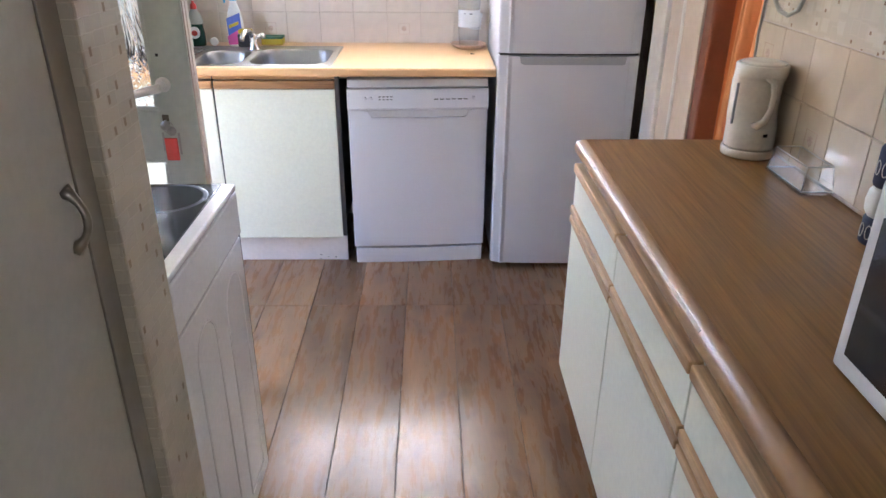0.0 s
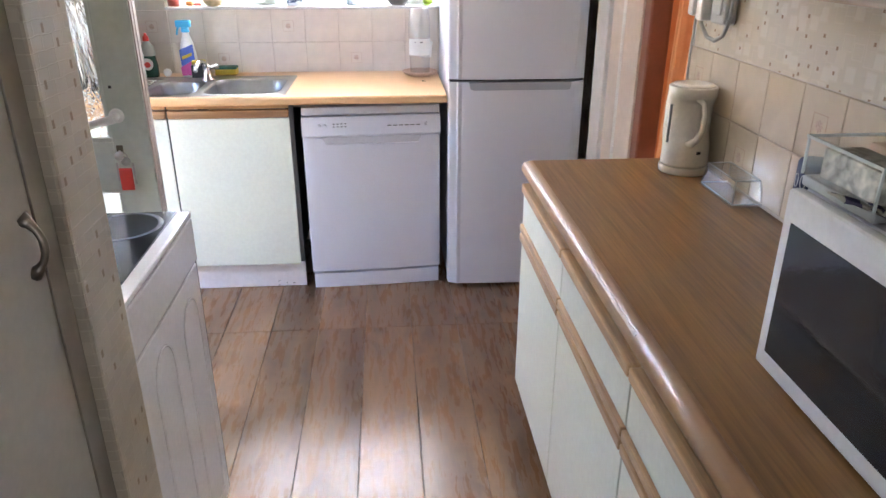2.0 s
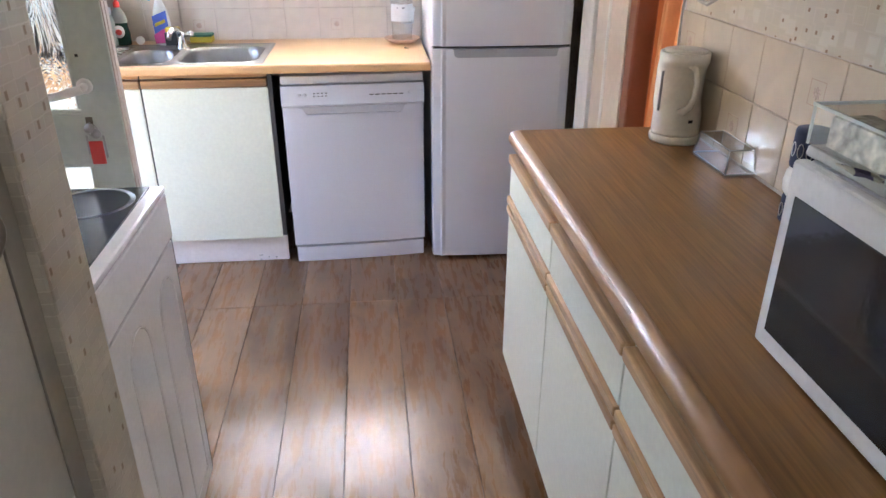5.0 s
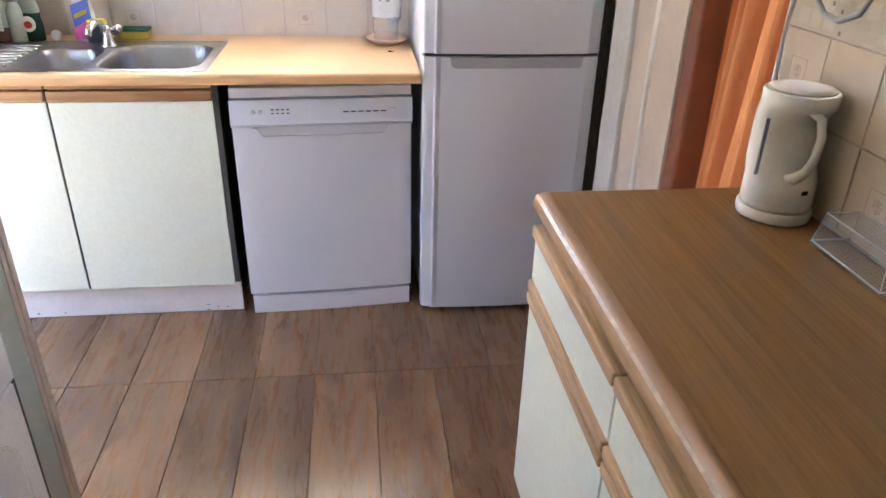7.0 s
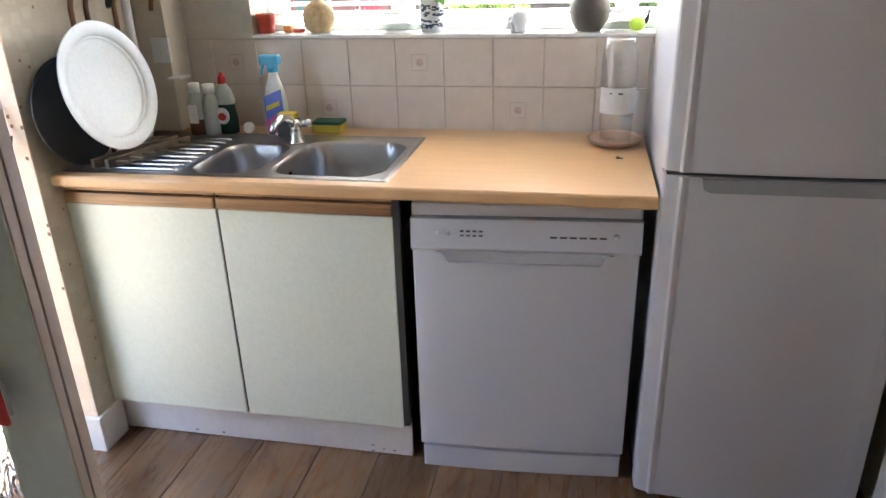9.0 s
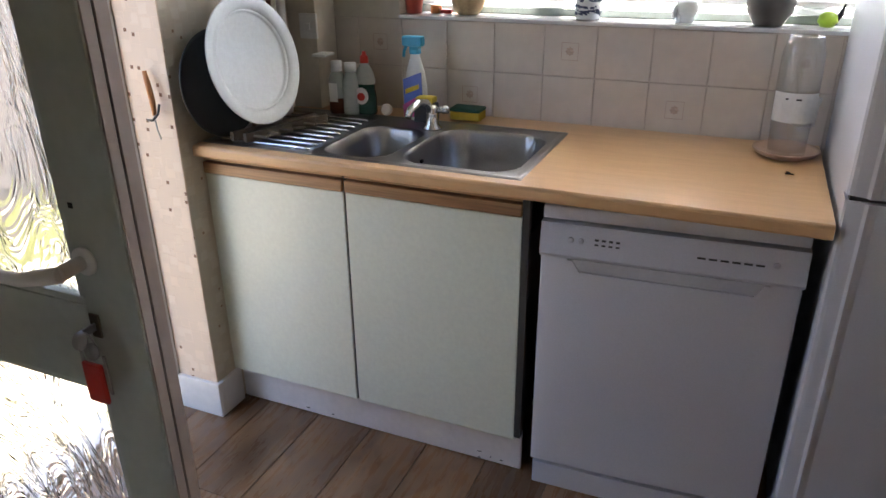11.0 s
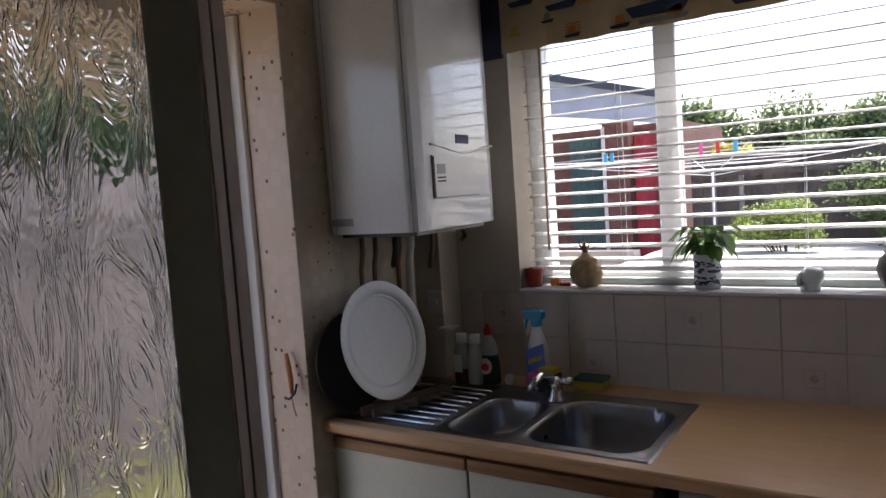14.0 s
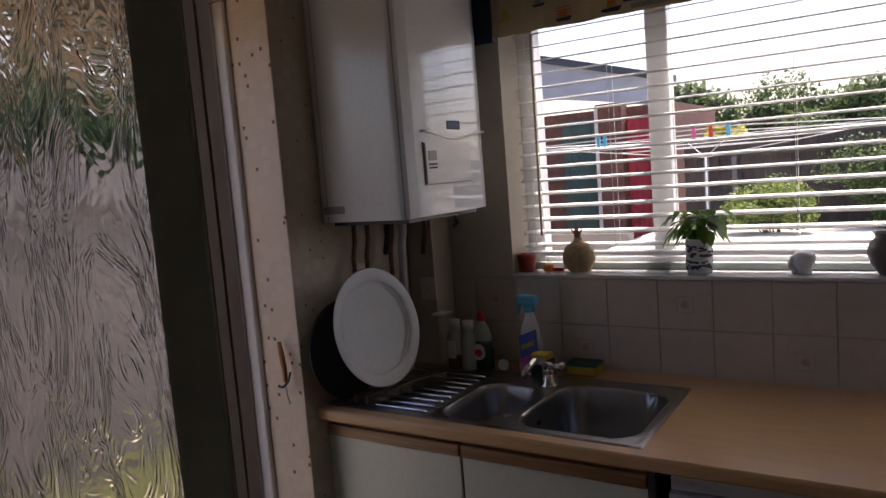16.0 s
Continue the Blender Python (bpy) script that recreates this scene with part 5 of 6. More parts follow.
def oval(rings, at, n=32):
    bm = bmesh.new()
    rr = []
    for rx, ry, z, ox, oy in rings:
        rr.append([bm.verts.new((at[0] + ox + rx * math.cos(a * math.tau / n), at[1] + oy + ry * math.sin(a * math.tau / n), z)) for a in range(n)])
    for a, b in zip(rr, rr[1:]):
        for i in range(n):
            f = bm.faces.new((a[i], a[(i + 1) % n], b[(i + 1) % n], b[i]))
            f.smooth = True
    bm.faces.new(rr[0][::-1]), bm.faces.new(rr[-1])
    return bm


part("base", oval([(0.066, 0.067, 0.9005, 0, 0), (0.067, 0.068, 0.905, 0, 0), (0.067, 0.068, 0.918, 0, 0), (0.063, 0.064, 0.921, 0, 0)], KC), KETTLE, kettle)
U = Vector((-0.14, -0.99, 0))


def kettle_part(name, rings, n=40):
    bm = oval([(rx, ry, z, ox, 0) for rx, ry, z, ox in rings], (0, 0), n)
    bmesh.ops.transform(bm, verts=bm.verts, matrix=Matrix.Translation((KC[0], KC[1], 0)) @ Matrix.Rotation(math.atan2(U.y, U.x), 4, "Z"))
    return part(name, bm, KETTLE, kettle)


def u_point(r, side, z):
    return (KC[0] + U.x * r - U.y * side, KC[1] + U.y * r + U.x * side, z)


kettle_part("body", [(0.063, 0.063, 0.9225, 0), (0.0635, 0.0635, 0.93, 0), (0.0635, 0.0635, 0.955, 0), (0.0625, 0.063, 0.978, -0.001), (0.055, 0.063, 0.992, -0.009), (0.048, 0.063, 1.006, -0.016), (0.047, 0.063, 1.05, -0.017), (0.049, 0.0635, 1.088, -0.015), (0.058, 0.064, 1.103, -0.006), (0.064, 0.064, 1.112, 0.0), (0.065, 0.064, 1.134, 0.0), (0.062, 0.061, 1.137, 0.0)])
kettle_part("lid", [(0.057, 0.056, 1.1372, 0.0), (0.055, 0.054, 1.141, 0.0), (0.038, 0.036, 1.144, 0.0)])
hp = [u_point(r, 0.006 + e, z) for r, e, z in ((0.030, -0.02, 1.118), (0.050, -0.006, 1.112), (0.060, 0.010, 1.100), (0.064, 0.016, 1.068), (0.064, 0.014, 1.03), (0.060, 0.006, 1.003), (0.052, -0.008, 0.988), (0.035, -0.02, 0.98))]
part("handle", tube(hp, [0.010, 0.0095, 0.008, 0.0075, 0.0075, 0.009, 0.011, 0.011], 12), KETTLE, kettle)
part("gauge", block(KC[0] - 0.0642, KC[0] - 0.058, KC[1] - 0.018, KC[1] - 0.013, 0.985, 1.09, 0.001), GREY_PRINT, kettle, "grey water level window")
part("spout", tube([u_point(-0.052, 0, 1.105), u_point(-0.068, 0, 1.128)], [0.02, 0.012], 10), KETTLE, kettle)
bm = block(-0.006, 0.006, -0.0008, 0.0006, -0.004, 0.004, 0.0003)
bmesh.ops.transform(bm, verts=bm.verts, matrix=Matrix.Translation(u_point(0.064, 0.019, 0.966)) @ Matrix.Rotation(math.atan2(U.y, U.x) + radians(106), 4, "Z"))
part("badge", bm, DARK_PLASTIC, kettle, "small dark logo mark")

dish = thing("butter_dish", (0.885, 1.690, 0.9), "clear plastic butter dish with sloping lid", "dish")
bm = bmesh.new()
lo = [(0.852, 1.615), (0.925, 1.615), (0.925, 1.795), (0.852, 1.795)]
hi = [(0.859, 1.627), (0.919, 1.627), (0.919, 1.785), (0.859, 1.785)]
a = [bm.verts.new((x, y, 0.907)) for x, y in lo]
b = [bm.verts.new((x, y, 0.965)) for x, y in hi]
bm.faces.new(b)
for i in range(4):
    bm.faces.new((a[i], a[(i + 1) % 4], b[(i + 1) % 4], b[i]))
bmesh.ops.recalc_face_normals(bm, faces=bm.faces)
bmesh.ops.bevel(bm, geom=[e for e in bm.edges if not e.is_boundary], offset=0.007, segments=3, profile=0.6, affect="EDGES")
lid = part("lid", bm, CLEAR_PLASTIC, dish)
part("tray", block(0.848, 0.927, 1.610, 1.800, 0.9005, 0.907, 0.003), CLEAR_PLASTIC, dish)
# Opaque pale tubes paint the bright glints along the clear lid's edges.
RIM = plain("pale_edge_glint", (0.62, 0.62, 0.58), 0.15)
for i in range(4):
    p, q = hi[i], hi[(i + 1) % 4]
    part("lid_edge", tube([(p[0], p[1], 0.9635), (q[0], q[1], 0.9635)], 0.0016, 6), RIM, dish, "pale tube painting the glint on the clear lid's edge")
    part("lid_edge", tube([(lo[i][0], lo[i][1], 0.909), (hi[i][0], hi[i][1], 0.9635)], 0.0012, 6), RIM, dish)
    p, q = lo[i], lo[(i + 1) % 4]
    part("lid_edge", tube([(p[0], p[1], 0.908), (q[0], q[1], 0.908)], 0.0018, 6), RIM, dish)

MX0, MX1, MY0, MY1, MZ0, MZ1 = 0.577, 0.90, 0.44, 0.95, 0.906, 1.180
mw = thing("microwave", (0.76, 0.69, 0.9), "white countertop microwave with black glass door", "microwave")
part("casing", block(MX0 + 0.02, MX1, MY0, MY1, MZ0, MZ1, 0.012, 3), WHITE_APPLIANCE, mw)
for x, y in ((0.66, 0.5), (0.66, 0.9), (0.87, 0.5), (0.87, 0.9)):
    part("foot", lathe([(0.014, 0.9003), (0.016, 0.907), (0, 0.907)], (x, y, 0), 12), DARK_PLASTIC, mw)
mdoor = part("door", block(MX0, MX0 + 0.022, MY0 + 0.09, MY1, MZ0 - 0.002, MZ1, 0.008, 3), GLOSS_WHITE, mw)
part("glass", block(MX0 - 0.0015, MX0 + 0.004, MY0 + 0.12, MY1 - 0.024, MZ0 + 0.028, MZ1 - 0.044, 0.001), DARK_GLASS, mdoor, "black door glass")
part("control_panel", block(MX0 + 0.001, MX0 + 0.022, MY0, MY0 + 0.088, MZ0 - 0.002, MZ1, 0.006, 3), GLOSS_WHITE, mw)

case = thing("clear_food_box", (0.78, 0.86, MZ1), "clear plastic food box with papers inside on the microwave", "box")
BX0_, BX1_, BY0_, BY1_, BZ_ = 0.595, 0.86, 0.80, 0.958, MZ1 + 0.07
part("base", block(BX0_ + 0.002, BX1_ - 0.002, BY0_ + 0.002, BY1_ - 0.002, MZ1 + 0.001, MZ1 + 0.016, 0.004), plain("pale_base_plastic", (0.45, 0.47, 0.46), 0.35), case, "pale plastic base")
part("cover", block(BX0_, BX1_, BY0_, BY1_, MZ1 + 0.0165, BZ_, 0.006, 3), CLEAR_PLASTIC, case)
rimmat = plain("frosted_rim", (0.55, 0.60, 0.58), 0.2)
for x in (BX0_, BX1_ - 0.003):
    for y in (BY0_, BY1_ - 0.003):
        part("corner_rim", block(x, x + 0.003, y, y + 0.003, MZ1 + 0.017, BZ_), rimmat, case)
bm = block(BX0_ - 0.001, BX1_ + 0.001, BY0_ - 0.001, BY0_ + 0.002, BZ_ - 0.003, BZ_ + 0.001)
box(bm, BX0_ - 0.001, BX1_ + 0.001, BY1_ - 0.002, BY1_ + 0.001, BZ_ - 0.003, BZ_ + 0.001)
box(bm, BX0_ - 0.001, BX0_ + 0.002, BY0_ + 0.002, BY1_ - 0.002, BZ_ - 0.003, BZ_ + 0.001)
box(bm, BX1_ - 0.002, BX1_ + 0.001, BY0_ + 0.002, BY1_ - 0.002, BZ_ - 0.003, BZ_ + 0.001)
part("top_rim", bm, rimmat, case)
papers = plain("printed_paper", (0.50, 0.48, 0.40), 0.6, var=0.75, scale=60)
for x0, x1, y0, y1, h, m in ((0.61, 0.665, 0.815, 0.94, 0.040, papers), (0.675, 0.755, 0.815, 0.87, 0.030, DARK_PLASTIC), (0.675, 0.765, 0.88, 0.945, 0.045, TERRACOTTA), (0.775, 0.845, 0.815, 0.94, 0.035, papers)):
    part("packet", block(x0, x1, y0, y1, MZ1 + 0.017, MZ1 + 0.018 + h, 0.004), m, case, "")
TOWEL = plain("striped_towel", (0.55, 0.55, 0.52), 0.9, bump=1.0, grain=500)
tn = TOWEL.node_tree
wv = tn.nodes.new("ShaderNodeTexWave")
wv.inputs["Scale"].default_value, wv.inputs["Distortion"].default_value, wv.inputs["Detail"].default_value = 24.0, 14.0, 2.0
wv.inputs["Detail Scale"].default_value = 0.7
tcn = tn.nodes.new("ShaderNodeTexCoord")
tn.links.new(tcn.outputs["Object"], wv.inputs[0])
tn.links.new(ramp(tn, wv.outputs[0], [(0.36, (0.07, 0.06, 0.12)), (0.52, (0.36, 0.35, 0.31)), (0.8, (0.42, 0.40, 0.35))]), tn.nodes["Principled BSDF"].inputs["Base Color"])
bm = bmesh.new()
g = []
for i in range(33):
    row = []
    for j in range(33):
        x, y = 0.59 + 0.27 * i / 32, 0.45 + (0.36 if i > 1 else 0.42) * j / 32
        x -= 0.012 * math.sin(y * 30)
        z = MZ1 + 0.010 + 0.016 * (noise.noise(Vector((x * 16, y * 14, 1))) + 0.6) + 0.005 * noise.noise(Vector((x * 60, y * 40, 5)))
        if y > 0.79 and x > 0.600:
            y = 0.79 + (y - 0.79) * 0.05
        row.append(bm.verts.new((x, y, max(z, MZ1 + 0.002))))
    g.append(row)
for i in range(32):
    for j in range(32):
        f = bm.faces.new((g[i][j], g[i + 1][j], g[i + 1][j + 1], g[i][j + 1]))
        f.smooth = True
towel = single("tea_towel", bm, TOWEL, (0.75, 0.65, MZ1), "crumpled cream and purple striped tea towel", "towel")
towel.modifiers.new("cloth", "SOLIDIFY").thickness = 0.003
dark = thing("storage_jar", (0.878, 1.36, 0.9), "small white jar with navy printed bands behind the microwave", "jar")
JAR = (0.878, 1.36, 0.9005)
part("body", lathe([(0.0, 0), (0.031, 0), (0.033, 0.004), (0.033, 0.050), (0.031, 0.054), (0, 0.054)], JAR, 28), NAVY, dark)
part("middle", lathe([(0.0, 0.055), (0.029, 0.055), (0.036, 0.066), (0.038, 0.084), (0.035, 0.104), (0.029, 0.114), (0, 0.114)], JAR, 28), WHITE_PLASTIC, dark, "white rounded middle")
part("lid", lathe([(0.0, 0.115), (0.032, 0.115), (0.034, 0.121), (0.034, 0.186), (0.031, 0.192), (0, 0.192)], JAR, 28), NAVY, dark)
for z0 in (0.027, 0.152):
    for a0 in (175, 205, 235):
        pts = [(JAR[0] + 0.0345 * math.cos(radians(a0 + 10 * math.cos(q * math.tau / 12))), JAR[1] + 0.0345 * math.sin(radians(a0 + 10 * math.cos(q * math.tau / 12))), JAR[2] + z0 + 0.014 * math.sin(q * math.tau / 12)) for q in range(13)]
        part("print_loop", tube(pts, 0.0009, 5), WHITE_PLASTIC, dark, "white looped print")

sock = thing("wall_socket", (RIGHT, 1.95, 1.32), "grey wall socket with white plugs and a loop of cable", "socket")
part("plate", block(RIGHT - 0.035, RIGHT - 0.001, 1.895, 1.985, 1.292, 1.385, 0.012, 3), CABLE, sock)
part("switch", block(RIGHT - 0.040, RIGHT - 0.035, 1.915, 1.965, 1.315, 1.360, 0.004), CABLE, sock)
part("plug", block(RIGHT - 0.055, RIGHT - 0.010, 1.995, 2.035, 1.295, 1.360, 0.010, 3), WHITE_PLASTIC, sock, "white three-pin plug")
part("plug", block(RIGHT - 0.045, RIGHT - 0.004, 2.075, 2.115, 1.300, 1.355, 0.012, 3), WHITE_PLASTIC, sock)
part("cable", tube([(RIGHT - 0.05, 2.01, 1.40), (RIGHT - 0.045, 2.022, 1.34), (RIGHT - 0.04, 2.018, 1.285), (RIGHT - 0.035, 1.985, 1.256), (RIGHT - 0.03, 1.945, 1.250), (RIGHT - 0.03, 1.90, 1.268), (RIGHT - 0.03, 1.872, 1.315), (RIGHT - 0.03, 1.868, 1.37), (RIGHT - 0.03, 1.885, 1.43)], 0.0055, 8), CABLE, sock)
part("cable", tube([(RIGHT - 0.025, 2.095, 1.305), (RIGHT - 0.02, 2.108, 1.25), (RIGHT - 0.018, 2.118, 1.19), (RIGHT - 0.02, 2.110, 1.12), (RIGHT - 0.03, 2.06, 1.02), (RIGHT - 0.04, 2.01, 0.94), (RIGHT - 0.05, 1.98, 0.91)], 0.004, 8), CABLE, sock)
wall_unit = thing("wall_shelf", (0.83, 1.2, 1.4), "beige wooden shelf along the wall above the worktop", "shelf")
part("board", block(0.70, RIGHT - 0.002, -0.6, 1.80, 1.405, 1.425, 0.003), timber("beige_shelf", (0.38, 0.26, 0.16), (0.52, 0.38, 0.26), 0.4), wall_unit)
part("batten", block(RIGHT - 0.022, RIGHT - 0.002, -0.6, 1.80, 1.385, 1.405, 0.003), PAINT, wall_unit)

# ---- outside ----
GROUND = plain("paving", (0.29, 0.245, 0.17), 0.85, var=0.15, scale=1.5, grain=20)
BRICKMAT = plain("dark_red_brick", (0.17, 0.075, 0.06), 0.8, var=0.3, scale=12)
FENCEWOOD = timber("fence_wood", (0.07, 0.055, 0.05), (0.13, 0.10, 0.085), 0.8, (8, 8, 1))
PALEFENCE = timber("pale_fence", (0.17, 0.15, 0.145), (0.27, 0.235, 0.22), 0.8, (6, 6, 1))
REDDOOR = plain("faded_red_door", (0.42, 0.03, 0.05), 0.5, var=0.2, scale=10)
TEALDOOR = plain("dark_teal_door", (0.055, 0.11, 0.105), 0.5, var=0.2)
FASCIA = plain("blue_grey_render", (0.42, 0.45, 0.52), 0.7, var=0.1)
ROOFEDGE = plain("dark_roof_edge", (0.07, 0.08, 0.10), 0.6)
ROOFPALE = plain("pale_felt_roof", (0.55, 0.52, 0.48), 0.8)
HEDGE = foliage("hedge_leaf", (0.05, 0.085, 0.028), (0.20, 0.27, 0.10))
DARKHEDGE = foliage("dark_hedge_leaf", (0.012, 0.03, 0.012), (0.05, 0.085, 0.03))
BRIGHT = foliage("bright_leaf", (0.07, 0.13, 0.025), (0.36, 0.43, 0.12))
GRASSMAT = foliage("grass_blade", (0.20, 0.22, 0.09), (0.46, 0.44, 0.24))
structure("ground", block(-60, 60, -40, 90, -0.2, -0.12), GROUND, "pale paved yard and garden ground", "ground")
structure("lawn", block(-1.4, 9, 6.6, 13.4, -0.12, -0.09), plain("lawn", (0.13, 0.2, 0.05), 0.9, var=0.3, scale=4, grain=200, bump=1.0), "mown green lawn behind the house", "lawn")
structure("raised_terrace", block(-2.25, 3.2, 8.1, 10.19, -0.11, 0.72, 0.01), plain("pale_terrace_slab", (0.56, 0.53, 0.46), 0.8, var=0.15, scale=3, grain=20), "pale sunlit raised paving before the garden fence", "terrace")
structure("roof", block(OUTER - 0.12, 3.6, -2.8, 4.05, TOP + 0.1, TOP + 0.22), ROOFEDGE, "flat felt roof over the kitchen", "roof")


def crown(name, centre, size, count, leafsize, material, label, category, trunk=0.0):
    rng = random.Random(int(abs(centre[0]) * 97 + abs(centre[1]) * 13))
    lumps = [(Vector(centre) + Vector((rng.uniform(-0.7, 0.7) * size[0], rng.uniform(-0.6, 0.6) * size[1], rng.uniform(-0.55, 0.55) * size[2])), rng.uniform(0.3, 0.5)) for _ in range(14)]
    base = (centre[0], centre[1], -0.12)
    ob = thing(name, base, label, category)
    if trunk:
        bark = plain(name + "_bark", (0.10, 0.075, 0.055), 0.9, bump=1.0)
        part("trunk", tube([base, (centre[0] + 0.05, centre[1], centre[2] * 0.5), (centre[0], centre[1], centre[2])], [trunk, trunk * 0.7, trunk * 0.4], 9), bark, ob)
        for c, r in lumps[:6]:
            part("limb", tube([(centre[0], centre[1], centre[2] * 0.55), tuple(c)], [trunk * 0.4, trunk * 0.12], 6), bark, ob)
    verts, faces = [], []
    for k in range(count):
        c, r = lumps[k % len(lumps)]
        d = Vector((rng.gauss(0, 1), rng.gauss(0, 1), rng.gauss(0, 1))).normalized()
        rr = r * rng.uniform(0.6, 1.12)
        p = c + Vector((d.x * size[0] * rr, d.y * size[1] * rr, d.z * size[2] * rr))
        if p.z < -0.1:
            p.z = -0.1 + rng.random() * 0.2
        u = Vector((rng.gauss(0, 1), rng.gauss(0, 1), rng.gauss(0, 1))).normalized() * leafsize * rng.uniform(0.6, 1.2)
        w = u.cross(d).normalized() * leafsize * 0.5
        i = len(verts)
        verts += [p - u, p + w, p + u, p - w]
        faces.append((i, i + 1, i + 2, i + 3))
    me = bpy.data.meshes.new("crown")
    me.from_pydata([v - Vector(base) for v in verts], [], faces)
    me.materials.append(material)
    cr = new("crown", me)
    cr.parent = ob
    tagged(cr, kind="stuff")
    return ob


crown("tree", (-3.35, 17.0, 1.9), (0.95, 0.8, 1.2), 9000, 0.08, HEDGE, "distant green garden tree behind the sheds", "tree", 0.10)
crown("tree", (-0.55, 15.6, 1.62), (1.6, 1.0, 1.5), 26000, 0.05, HEDGE, "broad dark green tree over the far hedge", "tree", 0.12)
crown("tree", (-1.55, 16.2, 1.5), (1.0, 0.8, 1.25), 14000, 0.05, HEDGE, "low rounded green tree beside the far hedge", "tree", 0.10)
crown("tree", (0.75, 16.4, 1.75), (1.3, 0.9, 1.5), 16000, 0.05, HEDGE, "dense dark green tree in the far hedge", "tree", 0.11)
crown("tree", (1.9, 15.6, 1.5), (1.9, 1.0, 1.5), 30000, 0.05, HEDGE, "rounded dark green tree beside the far hedge", "tree", 0.12)
crown("shrub", (0.5, 9.6, 0.95), (1.1, 0.4, 0.7), 15000, 0.026, HEDGE, "leafy climbing shrub against the dark fence", "shrub", 0.04)
crown("shrub", (-0.92, 9.3, 1.02), (0.46, 0.28, 0.30), 5200, 0.022, BRIGHT, "bright sunlit green shrub by the fence", "shrub", 0.03)
crown("shrub", (-1.86, 11.8, 1.80), (0.25, 0.2, 0.16), 900, 0.04, foliage("yellow_leaf", (0.45, 0.42, 0.04), (0.7, 0.65, 0.1)), "yellow flowering shrub beside the shed", "shrub", 0.03)
for k, y in enumerate((2.2, 3.6, 5.0, 6.4, 7.8)):
    crown("hedge_plant", (-4.6, y, 1.45), (0.75, 1.0, 1.05), 6000, 0.07, DARKHEDGE, "dense dark green hedge behind the side fence", "hedge", 0.06)


def fence(name, x0, x1, y0, y1, h, material, label, n):
    ob = thing(name, ((x0 + x1) / 2, (y0 + y1) / 2, -0.12), label, "fence")
    for k in range(n):
        a, b, lap = k / n, (k + 1.03) / n, 0.021 * (k % 2)
        dx, dy = x1 - x0, y1 - y0
        if abs(dx) > abs(dy):
            bm = block(x0 + dx * a, x0 + dx * b, y0 + lap, y0 + lap + 0.02, -0.12, h - 0.02 * (k % 3 == 1))
        else:
            bm = block(x0 - lap, x0 - lap + 0.02, y0 + dy * a, y0 + dy * b, -0.12, h - 0.02 * (k % 3 == 1))
        part("board", bm, material, ob)
    if abs(x1 - x0) > abs(y1 - y0):
        part("rail", block(x0, x1, y0 - 0.03, y0, h - 0.25, h - 0.18), material, ob)
    else:
        part("rail", block(x0 + 0.02, x0 + 0.05, y0, y1, h - 0.25, h - 0.18), material, ob)
    return ob


fence("garden_fence", -2.0, 3.0, 10.2, 10.2, 1.74, FENCEWOOD, "dark weathered board fence at the garden's end", 40)
fence("side_fence", -3.65, -3.65, -0.5, 7.4, 1.80, PALEFENCE, "pale weathered board fence beside the path", 60)
garage = thing("garage_row", (-3.2, 10.4, -0.12), "low garage with brick piers, red door and pale fascia", "garage")
part("wall", block(-7.0, -2.1, 10.25, 12.5, -0.12, 2.2), BRICKMAT, garage)
bm = prism([(-7.0, 3.78), (-2.05, 2.40), (-2.05, 2.12), (-2.9, 2.28), (-7.0, 2.9)], "y", 9.85, 9.95)
part("fascia", bm, FASCIA, garage, "pale blue-grey sloping fascia")
part("roof", prism([(-7.0, 3.88), (-2.0, 2.47), (-2.0, 2.39), (-7.0, 3.78)], "y", 9.8, 10.0), ROOFEDGE, garage, "dark sloping roof edge")
part("pier", block(-2.99, -2.67, 10.0, 10.25, -0.12, 2.25), BRICKMAT, garage)
part("pier", block(-2.34, -2.12, 10.0, 10.25, -0.12, 2.15), BRICKMAT, garage)
for k in range(5):
    part("board", block(-2.66 + k * 0.063, -2.60 + k * 0.063, 10.18, 10.245, -0.12, 2.08), REDDOOR, garage, "faded red door board")
for k in range(5):
    part("board", block(-3.5 + k * 0.10, -3.405 + k * 0.10, 10.18, 10.245, -0.12, 2.1), TEALDOOR, garage, "dark teal door board")
part("frame", block(-3.0, -2.96, 9.98, 10.0, -0.12, 2.2), PAINT, garage)
part("low_wall", block(-3.6, -2.3, 8.9, 9.1, -0.12, 0.78), plain("cream_render", (0.62, 0.52, 0.42), 0.8), garage, "cream rendered low wall")
shed = thing("shed", (-2.0, 12.4, -0.12), "small dark timber shed with pale roof", "shed")
for k in range(14):
    part("board", block(-2.42 + k * 0.065, -2.358 + k * 0.065, 12.0, 12.02, -0.12, 1.62), FENCEWOOD, shed)
part("wall", block(-2.42, -1.5, 12.025, 13.4, -0.12, 1.6), FENCEWOOD, shed)
part("roof", prism([(-2.95, 1.60), (-2.4, 2.06), (-1.42, 1.66), (-1.42, 1.60), (-2.4, 1.98), (-2.9, 1.56)], "y", 11.9, 13.5), ROOFPALE, shed)
for x in (-1.75, -1.45):
    single("post", block(x, x + 0.05, 10.05, 10.1, -0.12, 1.5), PALEFENCE, (x, 10.08, -0.12), "grey timber post by the garden fence", "post")
ROPE = plain("white_line", (0.75, 0.75, 0.75), 0.5)
airer = thing("rotary_airer", (-1.2, 7.6, -0.12), "rotary clothes airer with lines and pegs", "clothes line")
part("pole", tube([(-1.2, 7.6, -0.12), (-1.2, 7.6, 1.56)], 0.008, 8), ROPE, airer)
